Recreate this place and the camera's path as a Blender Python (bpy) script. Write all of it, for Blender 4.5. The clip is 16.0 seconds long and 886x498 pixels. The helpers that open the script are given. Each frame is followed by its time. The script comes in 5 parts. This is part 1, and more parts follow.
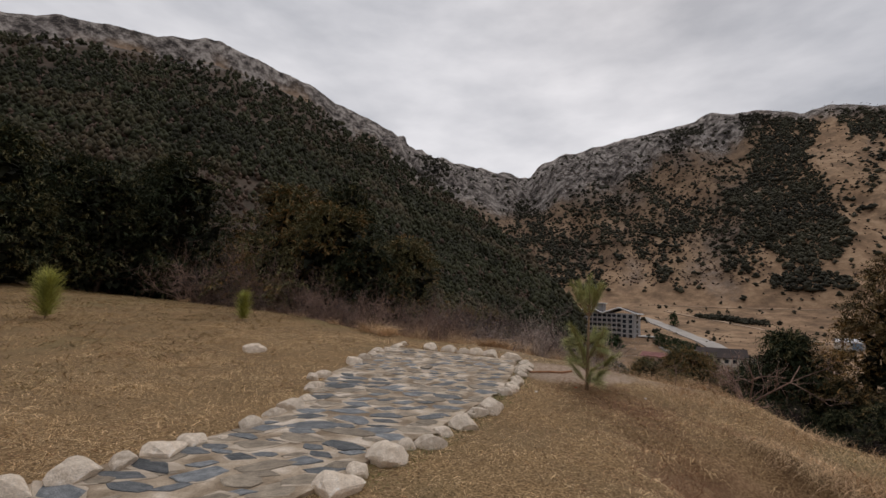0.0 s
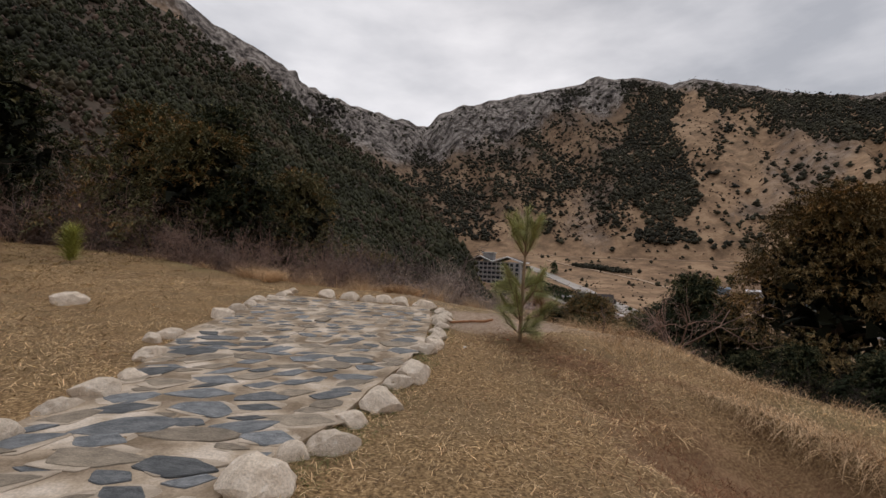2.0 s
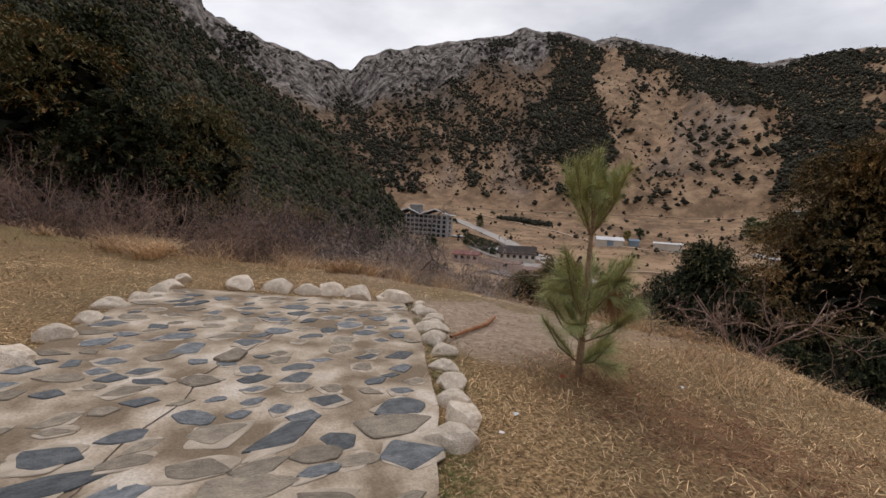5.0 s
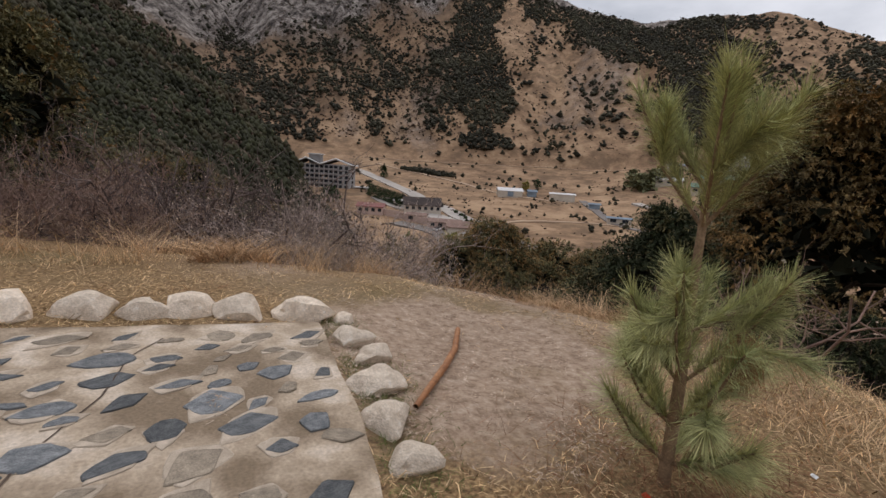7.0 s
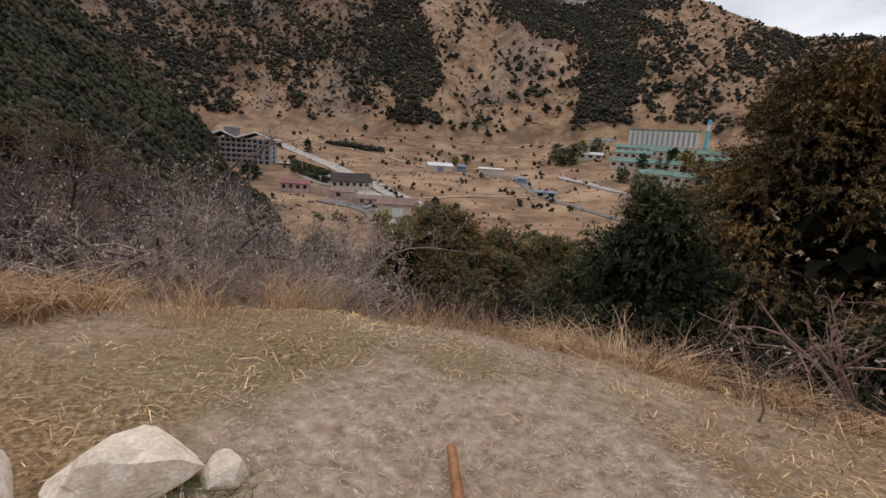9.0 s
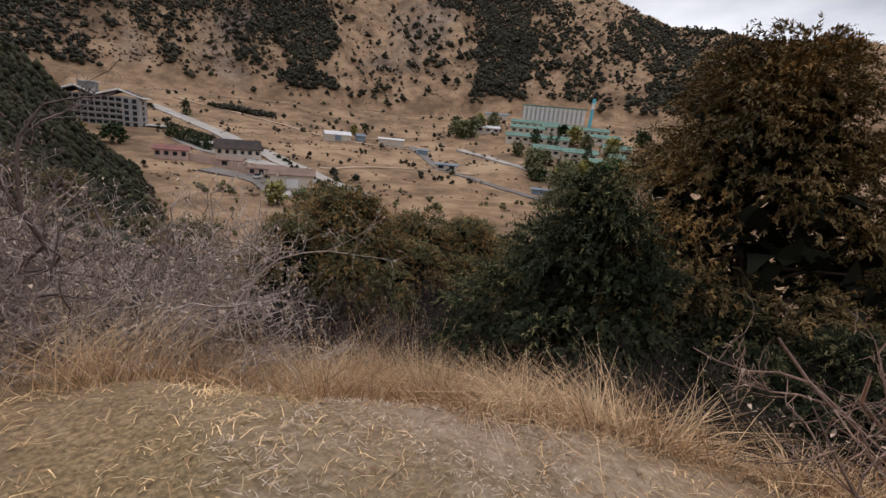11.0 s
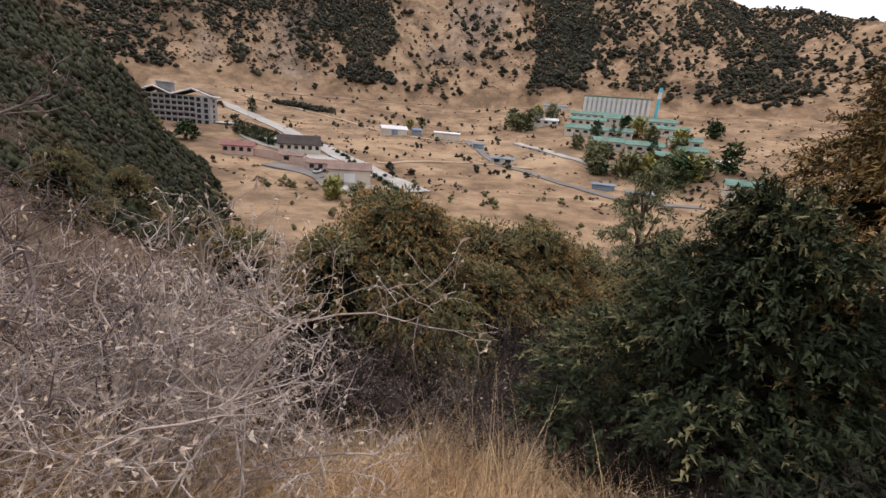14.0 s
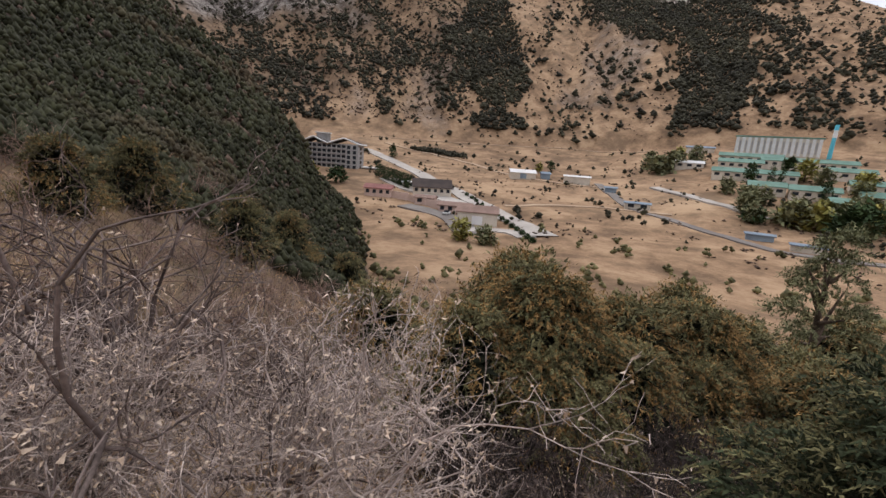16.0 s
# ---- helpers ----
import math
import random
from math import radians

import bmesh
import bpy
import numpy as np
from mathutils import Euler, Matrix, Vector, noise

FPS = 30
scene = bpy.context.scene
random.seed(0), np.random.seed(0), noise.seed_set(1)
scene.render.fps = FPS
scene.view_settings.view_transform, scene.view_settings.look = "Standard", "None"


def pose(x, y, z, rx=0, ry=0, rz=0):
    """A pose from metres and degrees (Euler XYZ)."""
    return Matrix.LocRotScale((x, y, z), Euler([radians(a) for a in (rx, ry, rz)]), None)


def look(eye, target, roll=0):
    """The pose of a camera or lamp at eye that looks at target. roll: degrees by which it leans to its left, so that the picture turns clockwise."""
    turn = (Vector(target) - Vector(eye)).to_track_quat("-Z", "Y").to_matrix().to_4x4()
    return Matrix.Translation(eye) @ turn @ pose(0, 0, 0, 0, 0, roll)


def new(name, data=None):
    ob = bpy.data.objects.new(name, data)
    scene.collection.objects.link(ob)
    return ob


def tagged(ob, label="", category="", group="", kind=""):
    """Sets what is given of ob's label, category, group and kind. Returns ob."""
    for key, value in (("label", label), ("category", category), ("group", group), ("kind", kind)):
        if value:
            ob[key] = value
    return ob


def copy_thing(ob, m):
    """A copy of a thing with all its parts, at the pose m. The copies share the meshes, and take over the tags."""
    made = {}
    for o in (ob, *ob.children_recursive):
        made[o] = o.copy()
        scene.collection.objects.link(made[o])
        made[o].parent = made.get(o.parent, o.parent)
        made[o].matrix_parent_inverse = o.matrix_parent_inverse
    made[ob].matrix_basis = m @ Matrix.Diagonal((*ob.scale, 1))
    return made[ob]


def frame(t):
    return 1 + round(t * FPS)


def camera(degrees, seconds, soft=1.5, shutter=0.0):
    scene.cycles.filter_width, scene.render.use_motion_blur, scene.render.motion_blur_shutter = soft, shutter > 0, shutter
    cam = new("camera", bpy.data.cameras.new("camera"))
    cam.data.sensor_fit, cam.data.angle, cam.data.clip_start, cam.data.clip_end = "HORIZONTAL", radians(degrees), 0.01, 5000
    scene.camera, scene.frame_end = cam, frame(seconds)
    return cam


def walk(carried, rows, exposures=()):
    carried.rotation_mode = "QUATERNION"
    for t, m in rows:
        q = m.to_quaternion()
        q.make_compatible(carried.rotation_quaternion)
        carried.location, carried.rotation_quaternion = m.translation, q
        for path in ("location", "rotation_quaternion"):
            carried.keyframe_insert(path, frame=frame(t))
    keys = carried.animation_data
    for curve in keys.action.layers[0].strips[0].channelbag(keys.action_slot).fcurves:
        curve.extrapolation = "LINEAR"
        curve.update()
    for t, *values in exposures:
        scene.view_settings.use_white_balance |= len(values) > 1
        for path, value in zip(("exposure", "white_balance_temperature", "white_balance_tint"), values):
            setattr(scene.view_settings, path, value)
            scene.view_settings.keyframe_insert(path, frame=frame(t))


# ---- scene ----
cam = camera(87.7, 16.0)

PATH = [
    (0, (0.417, 0.152, 1.297), (0.324, 2.134, 1.545), 2.4),
    (0.5, (0.48, 0.52, 1.229), (0.554, 2.51, 1.418), 2.5),
    (1, (0.451, 1.009, 1.147), (0.592, 2.996, 1.318), 2.5),
    (1.5, (0.352, 1.493, 1.086), (0.569, 3.476, 1.217), 2.6),
    (2, (0.215, 2.12, 1.105), (0.58, 4.086, 1.153), 2.8),
    (2.5, (0.149, 2.609, 1.086), (0.568, 4.565, 1.103), 2.7),
    (3, (0.159, 3.304, 1.011), (0.626, 5.249, 0.996), 3.0),
    (3.2, (0.122, 3.571, 1.047), (0.609, 5.511, 1.025), 3.1),
    (5.3, (0.065, 5.709, 1.326), (0.825, 7.55, 1.144), 3.2),
    (5.5, (0.098, 5.938, 1.303), (0.919, 7.75, 1.092), 3.2),
    (6, (0.196, 6.563, 1.374), (1.147, 8.301, 1.098), 3.6),
    (6.5, (0.334, 7.098, 1.42), (1.332, 8.806, 1.124), 3.5),
    (7, (0.593, 7.698, 1.397), (1.648, 9.365, 1.068), 3.6),
    (7.5, (0.804, 8.185, 1.401), (1.904, 9.817, 1.051), 3.6),
    (8, (1.04, 8.68, 1.413), (2.184, 10.279, 1.046), 3.5),
    (8.5, (1.292, 9.157, 1.474), (2.529, 10.675, 1.068), 3.6),
    (9, (1.492, 9.575, 1.442), (2.781, 11.046, 1.027), 3.6),
    (9.5, (1.674, 9.975, 1.456), (3.04, 11.37, 1.024), 3.9),
    (10, (1.927, 10.375, 1.52), (3.418, 11.623, 1.051), 4.6),
    (10.2, (2.028, 10.481, 1.508), (3.556, 11.678, 1.028), 5.0),
    (12.3, (3.264, 11.418, 1.337), (4.842, 12.536, 0.83), 5.9),
    (12.5, (3.391, 11.558, 1.315), (4.958, 12.689, 0.8), 5.7),
    (13, (3.698, 11.926, 1.319), (5.224, 13.102, 0.782), 5.5),
    (13.5, (3.747, 12.156, 1.367), (5.229, 13.383, 0.822), 5.3),
    (14, (3.729, 12.282, 1.415), (5.142, 13.587, 0.868), 4.9),
    (14.5, (3.779, 12.311, 1.433), (5.13, 13.687, 0.9), 4.5),
    (15, (3.829, 12.411, 1.489), (5.04, 13.929, 1.01), 4.0),
    (15.5, (3.778, 12.549, 1.644), (4.854, 14.178, 1.21), 3.9),
    (16, (3.679, 12.657, 1.776), (4.694, 14.329, 1.361), 4.1),
]
walk(cam, [(t, look(eye, target, roll)) for t, eye, target, roll in PATH],
     [(0, 0.15, 6850, 13), (1.5, 0.22, 6850, 13), (3, 0.3, 6850, 13), (5.5, 0.42, 6650, 13), (8, 0.55, 6650, 13), (10, 0.58, 6650, 13), (12.5, 0.82, 6650, 13), (14, 1.15, 6650, 13), (15, 1.14, 6650, 13), (16, 0.98, 6650, 13)])
# end of walk

# ---- sky and light: an overcast late autumn day ----
world = bpy.data.worlds.new("overcast_sky")
scene.world = world
world.use_nodes = True
wn, wl = world.node_tree.nodes, world.node_tree.links
wn.clear()
w_out, w_bg = wn.new("ShaderNodeOutputWorld"), wn.new("ShaderNodeBackground")
w_sky = wn.new("ShaderNodeTexSky")
w_sky.sky_type, w_sky.sun_disc = "NISHITA", False
w_sky.sun_elevation, w_sky.sun_rotation = radians(42), radians(20)
w_co, w_map = wn.new("ShaderNodeTexCoord"), wn.new("ShaderNodeMapping")
w_map.inputs["Scale"].default_value = (1.0, 1.0, 2.6)
w_n = wn.new("ShaderNodeTexNoise")
w_n.inputs["Scale"].default_value, w_n.inputs["Detail"].default_value = 2.3, 6.0
w_n.inputs["Roughness"].default_value = 0.52
w_ramp = wn.new("ShaderNodeValToRGB")
w_ramp.color_ramp.elements[0].position, w_ramp.color_ramp.elements[0].color = 0.32, (3.5, 3.75, 4.2, 1)
w_ramp.color_ramp.elements[1].position, w_ramp.color_ramp.elements[1].color = 0.66, (7.3, 7.5, 7.95, 1)
w_mix = wn.new("ShaderNodeMixRGB")
w_mix.inputs["Fac"].default_value = 0.94
wl.new(w_co.outputs["Generated"], w_map.inputs["Vector"])
wl.new(w_map.outputs["Vector"], w_n.inputs["Vector"])
wl.new(w_n.outputs["Fac"], w_ramp.inputs["Fac"])
wl.new(w_sky.outputs["Color"], w_mix.inputs["Color1"])
wl.new(w_ramp.outputs["Color"], w_mix.inputs["Color2"])
wl.new(w_mix.outputs["Color"], w_bg.inputs["Color"])
w_bg.inputs["Strength"].default_value = 0.1
wl.new(w_bg.outputs["Background"], w_out.inputs["Surface"])
sun = new("sun", bpy.data.lights.new("sun", "SUN"))
sun.data.energy, sun.data.angle, sun.data.color = 0.6, radians(25), (1.0, 0.96, 0.9)
sun.matrix_world = look((0, 0, 0), (-0.25, -0.7, -0.67))

# ---- materials ----
def mat(name, base, second=None, scale=4.0, rough=0.9, bump=0.0, fine=40.0, spread=0.25, third=None, metal=0.0, per_object=0.0, per_island=0.0, lo=0.35, hi=0.65):
    """A surface of two or three colours mixed by noise at two scales, with relief."""
    m = bpy.data.materials.new(name)
    m.use_nodes = True
    n, l = m.node_tree.nodes, m.node_tree.links
    b = n["Principled BSDF"]
    b.inputs["Roughness"].default_value, b.inputs["Metallic"].default_value = rough, metal
    b.inputs["Specular IOR Level"].default_value = 0.2
    co = n.new("ShaderNodeTexCoord")
    big, small = n.new("ShaderNodeTexNoise"), n.new("ShaderNodeTexNoise")
    for t, s, d in ((big, scale, 5.0), (small, fine, 4.0)):
        t.inputs["Scale"].default_value, t.inputs["Detail"].default_value = s, d
        l.new(co.outputs["Object"], t.inputs["Vector"])
    ramp = n.new("ShaderNodeValToRGB")
    second = second or tuple(c * 0.7 for c in base)
    ramp.color_ramp.elements[0].position, ramp.color_ramp.elements[0].color = lo, (*second, 1)
    ramp.color_ramp.elements[1].position, ramp.color_ramp.elements[1].color = hi, (*base, 1)
    if third:
        e = ramp.color_ramp.elements.new(hi + 0.12)
        e.color = (*third, 1)
    l.new(big.outputs["Fac"], ramp.inputs["Fac"])
    hsv = n.new("ShaderNodeHueSaturation")
    val = n.new("ShaderNodeMapRange")
    val.inputs["From Min"].default_value, val.inputs["From Max"].default_value = 0.3, 0.7
    val.inputs["To Min"].default_value, val.inputs["To Max"].default_value = 1 - spread, 1 + spread
    l.new(small.outputs["Fac"], val.inputs["Value"])
    last = val.outputs["Result"]
    for amount, node, sock in ((per_object, "ShaderNodeObjectInfo", "Random"), (per_island, "ShaderNodeNewGeometry", "Random Per Island")):
        if amount:
            src, mr, mul = n.new(node), n.new("ShaderNodeMapRange"), n.new("ShaderNodeMath")
            mr.inputs["To Min"].default_value, mr.inputs["To Max"].default_value = 1 - amount, 1 + amount
            mul.operation = "MULTIPLY"
            l.new(src.outputs[sock], mr.inputs["Value"])
            l.new(mr.outputs["Result"], mul.inputs[0])
            l.new(last, mul.inputs[1])
            last = mul.outputs["Value"]
    l.new(last, hsv.inputs["Value"])
    l.new(ramp.outputs["Color"], hsv.inputs["Color"])
    l.new(hsv.outputs["Color"], b.inputs["Base Color"])
    if bump:
        bp = n.new("ShaderNodeBump")
        bp.inputs["Strength"].default_value, bp.inputs["Distance"].default_value = 0.8, bump
        l.new(small.outputs["Fac"], bp.inputs["Height"])
        l.new(bp.outputs["Normal"], b.inputs["Normal"])
    return m


STRAW = mat("dry_grass", (0.80, 0.57, 0.32), (0.42, 0.275, 0.145), 1.0, per_island=0.75)
TALL = mat("tall_dry_grass", (0.72, 0.51, 0.31), (0.40, 0.25, 0.14), 0.9, per_island=0.5)
MATTED = mat("matted_brown_grass", (0.52, 0.33, 0.185), (0.26, 0.155, 0.085), 1.6, per_island=0.6)
GOLD = mat("golden_meadow_grass", (0.45, 0.315, 0.165), (0.235, 0.165, 0.08), 0.5, per_island=0.5)
PALESTRAW = mat("pale_straw", (0.74, 0.54, 0.32), (0.42, 0.29, 0.17), 1.5, per_island=0.4)
GREEN = mat("green_grass", (0.16, 0.17, 0.06), (0.10, 0.13, 0.04), 3, per_island=0.4)
REDDISH = mat("reddish_dry_grass", (0.34, 0.175, 0.095), (0.19, 0.09, 0.05), 2, per_island=0.4)
TWIG = mat("grey_twig_bark", (0.19, 0.145, 0.13), (0.09, 0.066, 0.06), 3, per_island=0.4)
REDTWIG = mat("reddish_twig_bark", (0.32, 0.215, 0.172), (0.17, 0.112, 0.092), 3, per_island=0.4)
# dark twigs, coloured darker still for the shade below the junipers
SHADETWIG = mat("dark_shaded_twig_bark", (0.066, 0.047, 0.042), (0.034, 0.025, 0.022), 3, per_island=0.4)
PALETWIG = mat("pale_twig_bark", (0.50, 0.405, 0.36), (0.25, 0.195, 0.172), 3, per_island=0.35)
BARK = mat("tree_bark", (0.14, 0.10, 0.075), (0.07, 0.05, 0.04), 6, bump=0.01, fine=50)
DRYLEAF = mat("withered_leaf", (0.56, 0.45, 0.36), (0.36, 0.25, 0.17), 6, per_island=0.4)
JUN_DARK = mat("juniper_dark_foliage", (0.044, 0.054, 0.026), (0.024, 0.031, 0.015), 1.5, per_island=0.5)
# near-black leaves: the shade inside a crown is put into their colour
JUN_SHADE = mat("shaded_inner_foliage", (0.020, 0.022, 0.012), (0.012, 0.013, 0.008), 1.5, per_island=0.4)
JUN_OLIVE = mat("juniper_olive_foliage", (0.185, 0.162, 0.076), (0.085, 0.083, 0.04), 0.8, per_island=0.5)
JUN_RUST = mat("juniper_rusty_foliage", (0.215, 0.147, 0.062), (0.075, 0.06, 0.03), 0.8, per_island=0.5)
JUN_TIP = mat("juniper_bronze_tips", (0.36, 0.215, 0.082), (0.19, 0.118, 0.048), 1.2, per_island=0.4)
NEEDLE = mat("pine_needles", (0.50, 0.49, 0.23), (0.31, 0.335, 0.15), 4, per_island=0.4)
DEADNEEDLE = mat("dead_pine_needles", (0.36, 0.19, 0.1), (0.25, 0.12, 0.06), 4, per_island=0.3)
PINEBARK = mat("pine_bark", (0.32, 0.22, 0.14), (0.2, 0.135, 0.085), 20, bump=0.004, fine=120)
LIME = mat("limestone", (0.76, 0.655, 0.54), (0.58, 0.475, 0.37), 6, rough=0.85, bump=0.012, fine=30, spread=0.16, third=(0.84, 0.79, 0.72), per_object=0.14)
SLATE = mat("blue_slate", (0.205, 0.212, 0.218), (0.105, 0.114, 0.122), 5, rough=0.6, bump=0.008, fine=35, spread=0.3, third=(0.28, 0.285, 0.285), per_object=0.45)
TANSTONE = mat("grey_tan_flagstone", (0.36, 0.295, 0.225), (0.21, 0.175, 0.135), 4, rough=0.75, bump=0.008, fine=35, per_object=0.2)
MORTAR = mat("path_mortar", (0.46, 0.365, 0.27), (0.23, 0.17, 0.115), 2.4, rough=0.9, bump=0.006, fine=60, spread=0.18, third=(0.66, 0.565, 0.47), lo=0.4, hi=0.54)
HALO = mat("pale_worn_mortar", (0.60, 0.50, 0.40), (0.40, 0.325, 0.25), 3.0, rough=0.9, bump=0.004, fine=60, spread=0.12)
STICK = mat("peeled_orange_wood", (0.42, 0.2, 0.09), (0.28, 0.12, 0.055), 6, rough=0.6)
FARGREEN = mat("far_juniper_foliage", (0.056, 0.052, 0.033), (0.032, 0.030, 0.021), 0.02, per_island=0.5)
FARBROWN = mat("far_shrub_foliage", (0.125, 0.084, 0.062), (0.07, 0.048, 0.037), 0.02, per_island=0.5)
HILLGREEN = mat("hill_forest_foliage", (0.040, 0.042, 0.021), (0.022, 0.023, 0.012), 0.022, per_island=0.4, third=(0.072, 0.054, 0.033), lo=0.36, hi=0.52)
WHITEWALL = mat("pale_plaster", (0.62, 0.56, 0.48), (0.5, 0.44, 0.37), 0.3, spread=0.1)
PINKWALL = mat("pinkish_plaster", (0.62, 0.46, 0.40), (0.5, 0.37, 0.32), 0.3, spread=0.1)
GREYWALL = mat("raw_concrete", (0.40, 0.385, 0.38), (0.3, 0.29, 0.285), 0.2, spread=0.12)
WHITETRIM = mat("white_roof_edge", (0.78, 0.77, 0.77), (0.66, 0.65, 0.65), 0.2, spread=0.06)
DARKROOF = mat("dark_brown_roof", (0.075, 0.055, 0.05), (0.05, 0.04, 0.038), 0.3)
BROWNROOF = mat("brown_tile_roof", (0.30, 0.20, 0.165), (0.22, 0.145, 0.12), 0.3)
REDROOF = mat("faded_red_roof", (0.30, 0.135, 0.125), (0.22, 0.1, 0.09), 0.3)
GREENROOF = mat("sea_green_roof", (0.17, 0.285, 0.235), (0.115, 0.205, 0.165), 0.25, rough=0.7, spread=0.12)
GLASS = mat("dark_window_glass", (0.035, 0.04, 0.05), (0.02, 0.024, 0.03), 0.3, rough=0.2)
BLUE = mat("faded_blue_paint", (0.25, 0.31, 0.37), (0.18, 0.23, 0.29), 0.3)
CYAN = mat("turquoise_paint", (0.12, 0.52, 0.66), (0.1, 0.44, 0.58), 0.3)
ROAD = mat("pale_grey_road", (0.47, 0.43, 0.395), (0.36, 0.325, 0.295), 0.1, spread=0.15)
TRACK = mat("tan_earth_track", (0.46, 0.335, 0.235), (0.35, 0.245, 0.165), 0.1, spread=0.15)
YARD = mat("grey_gravel_yard", (0.23, 0.205, 0.19), (0.17, 0.15, 0.14), 0.15, spread=0.2)
POPLAR = mat("poplar_foliage", (0.05, 0.08, 0.03), (0.03, 0.052, 0.02), 0.1, per_island=0.5)
YELLOWTREE = mat("yellowing_foliage", (0.34, 0.29, 0.08), (0.19, 0.185, 0.06), 0.1, per_island=0.5)
SEEDLING = mat("young_pine_needles", (0.46, 0.45, 0.13), (0.3, 0.32, 0.09), 3, per_island=0.4)
WILLOW = mat("grey_green_foliage", (0.21, 0.205, 0.11), (0.13, 0.135, 0.07), 0.1, per_island=0.5)
PAPER = mat("white_paper", (0.8, 0.8, 0.8), (0.7, 0.7, 0.7), 8)
LITTER = mat("green_wrapper", (0.1, 0.3, 0.2), (0.07, 0.2, 0.14), 8)
REDWRAP = mat("red_wrapper", (0.55, 0.07, 0.03), (0.4, 0.05, 0.02), 8)
CARWHITE = mat("white_car_paint", (0.7, 0.7, 0.7), (0.6, 0.6, 0.6), 1, rough=0.35)

# ---- mesh helpers ----
rng = np.random.default_rng(7)


def mesh_of(name, verts, faces, material=None, smooth=False):
    me = bpy.data.meshes.new(name)
    verts = np.asarray(verts, dtype=np.float32).reshape(-1, 3)
    if isinstance(faces, np.ndarray):
        k = faces.shape[1]
        me.vertices.add(len(verts))
        me.vertices.foreach_set("co", verts.ravel())
        me.loops.add(faces.size)
        me.loops.foreach_set("vertex_index", faces.ravel().astype(np.int32))
        me.polygons.add(len(faces))
        me.polygons.foreach_set("loop_start", (np.arange(len(faces)) * k).astype(np.int32))
        me.update(calc_edges=True)
    else:
        me.from_pydata([tuple(map(float, v)) for v in verts], [], [tuple(int(i) for i in f) for f in faces])
    if material:
        me.materials.append(material)
    if smooth:
        me.polygons.foreach_set("use_smooth", np.ones(len(me.polygons), dtype=bool))
    return me


def part(name, me, parent, label="", at=None):
    ob = new(name, me)
    ob.parent = parent
    if at is not None:
        ob.matrix_basis = at
    if label:
        ob["label"] = label
    return ob


def thing(name, at, label, category, group="", kind=""):
    ob = new(name)
    ob.matrix_basis = at if isinstance(at, Matrix) else Matrix.Translation(at)
    return tagged(ob, label, category, group, kind)


def fbm(x, y, scale, octaves=4, seed=0):
    """Smooth value noise on numpy arrays, about -1 to 1."""
    out, amp, total = np.zeros_like(x, dtype=float), 1.0, 0.0
    for o in range(octaves):
        px, py = x / scale + 17.3 * o + seed * 5.1, y / scale - 9.7 * o + seed * 3.3
        ix, iy = np.floor(px), np.floor(py)
        fx, fy = px - ix, py - iy
        fx, fy = fx * fx * (3 - 2 * fx), fy * fy * (3 - 2 * fy)

        def lattice(a, b):
            h = np.sin(a * 127.1 + b * 311.7 + seed * 74.7) * 43758.5453
            return (h - np.floor(h)) * 2 - 1

        v = (lattice(ix, iy) * (1 - fx) + lattice(ix + 1, iy) * fx) * (1 - fy) + (lattice(ix, iy + 1) * (1 - fx) + lattice(ix + 1, iy + 1) * fx) * fy
        out += amp * v
        total += amp
        amp *= 0.5
        scale = scale / 2
    return out / total


def smooth(a, b, v):
    s = np.clip((np.asarray(v, dtype=float) - a) / (b - a), 0, 1)
    return s * s * (3 - 2 * s)


# ---- the lie of the land ----
OX, OY, OZ = 1.5, 8.0, 1.4
SKY_AZ = [-180, -80, -49.4, -42, -31.5, -25.8, -20.7, -17.5, -12.4, -7.9, -2, 3.1, 7.8, 9.5, 12.3, 16.3, 22.6, 26.7, 28.4, 32.6, 36.4, 38.7, 43.4, 49.2, 52.8, 57.9, 61.3, 66, 70.9, 75.7, 80, 86, 100, 180]
SKY_EL = [12, 18, 23.5, 25.5, 26.9, 26.2, 25, 23, 21.6, 19.7, 18, 17.1, 16.1, 17.7, 19, 19.6, 20.7, 21.2, 21.8, 21.4, 20.3, 20.9, 19.4, 17.7, 16.8, 17, 17.1, 16.5, 14.4, 12.5, 12, 10.7, 11, 12]
SPUR_AZ = [-180, -80, -50, -42, -31.5, -25.8, -20.7, -17.5, -12, -6.6, 1.7, 7.6, 11.5, 13.7, 15.5, 17, 19.5, 21, 23, 26, 180]
SPUR_EL = [8, 15, 22.3, 24.2, 25.3, 24.6, 23.4, 21.9, 20, 16.4, 11.6, 6.6, 2.2, 0.4, -3.6, -5.2, -7, -11, -17, -30, -30]
RIM_AZ = [-180, -60, -50, -41.6, -35, -30.7, -16.4, 3.7, 19, 28.8, 39.5, 50.7, 61, 82, 99, 106, 131, 145, 180]
RIM_R = [40, 40, 25, 14.3, 8.9, 6.9, 5.3, 4.7, 4.9, 4.6, 4.4, 4.3, 4.1, 3.7, 3.75, 4.4, 6, 9.7, 40]


def plane(x, y):
    return -0.035 * x + 0.058 * y - 0.49


def spur_reach(az):
    return np.interp(az, [-60, -7, 1.7, 7.6, 11.5, 15.5, 19.5, 22, 30], [420, 420, 330, 260, 220, 180, 130, 95, 80])


def crest_reach(az):
    return np.interp(az, [-60, -10, 8, 40, 60, 90], [700, 760, 900, 820, 780, 850])


def foot_el(az):
    return np.interp(az, [0, 22, 45, 58, 90], [1.5, 1.5, 2.0, 3.3, 3.3])


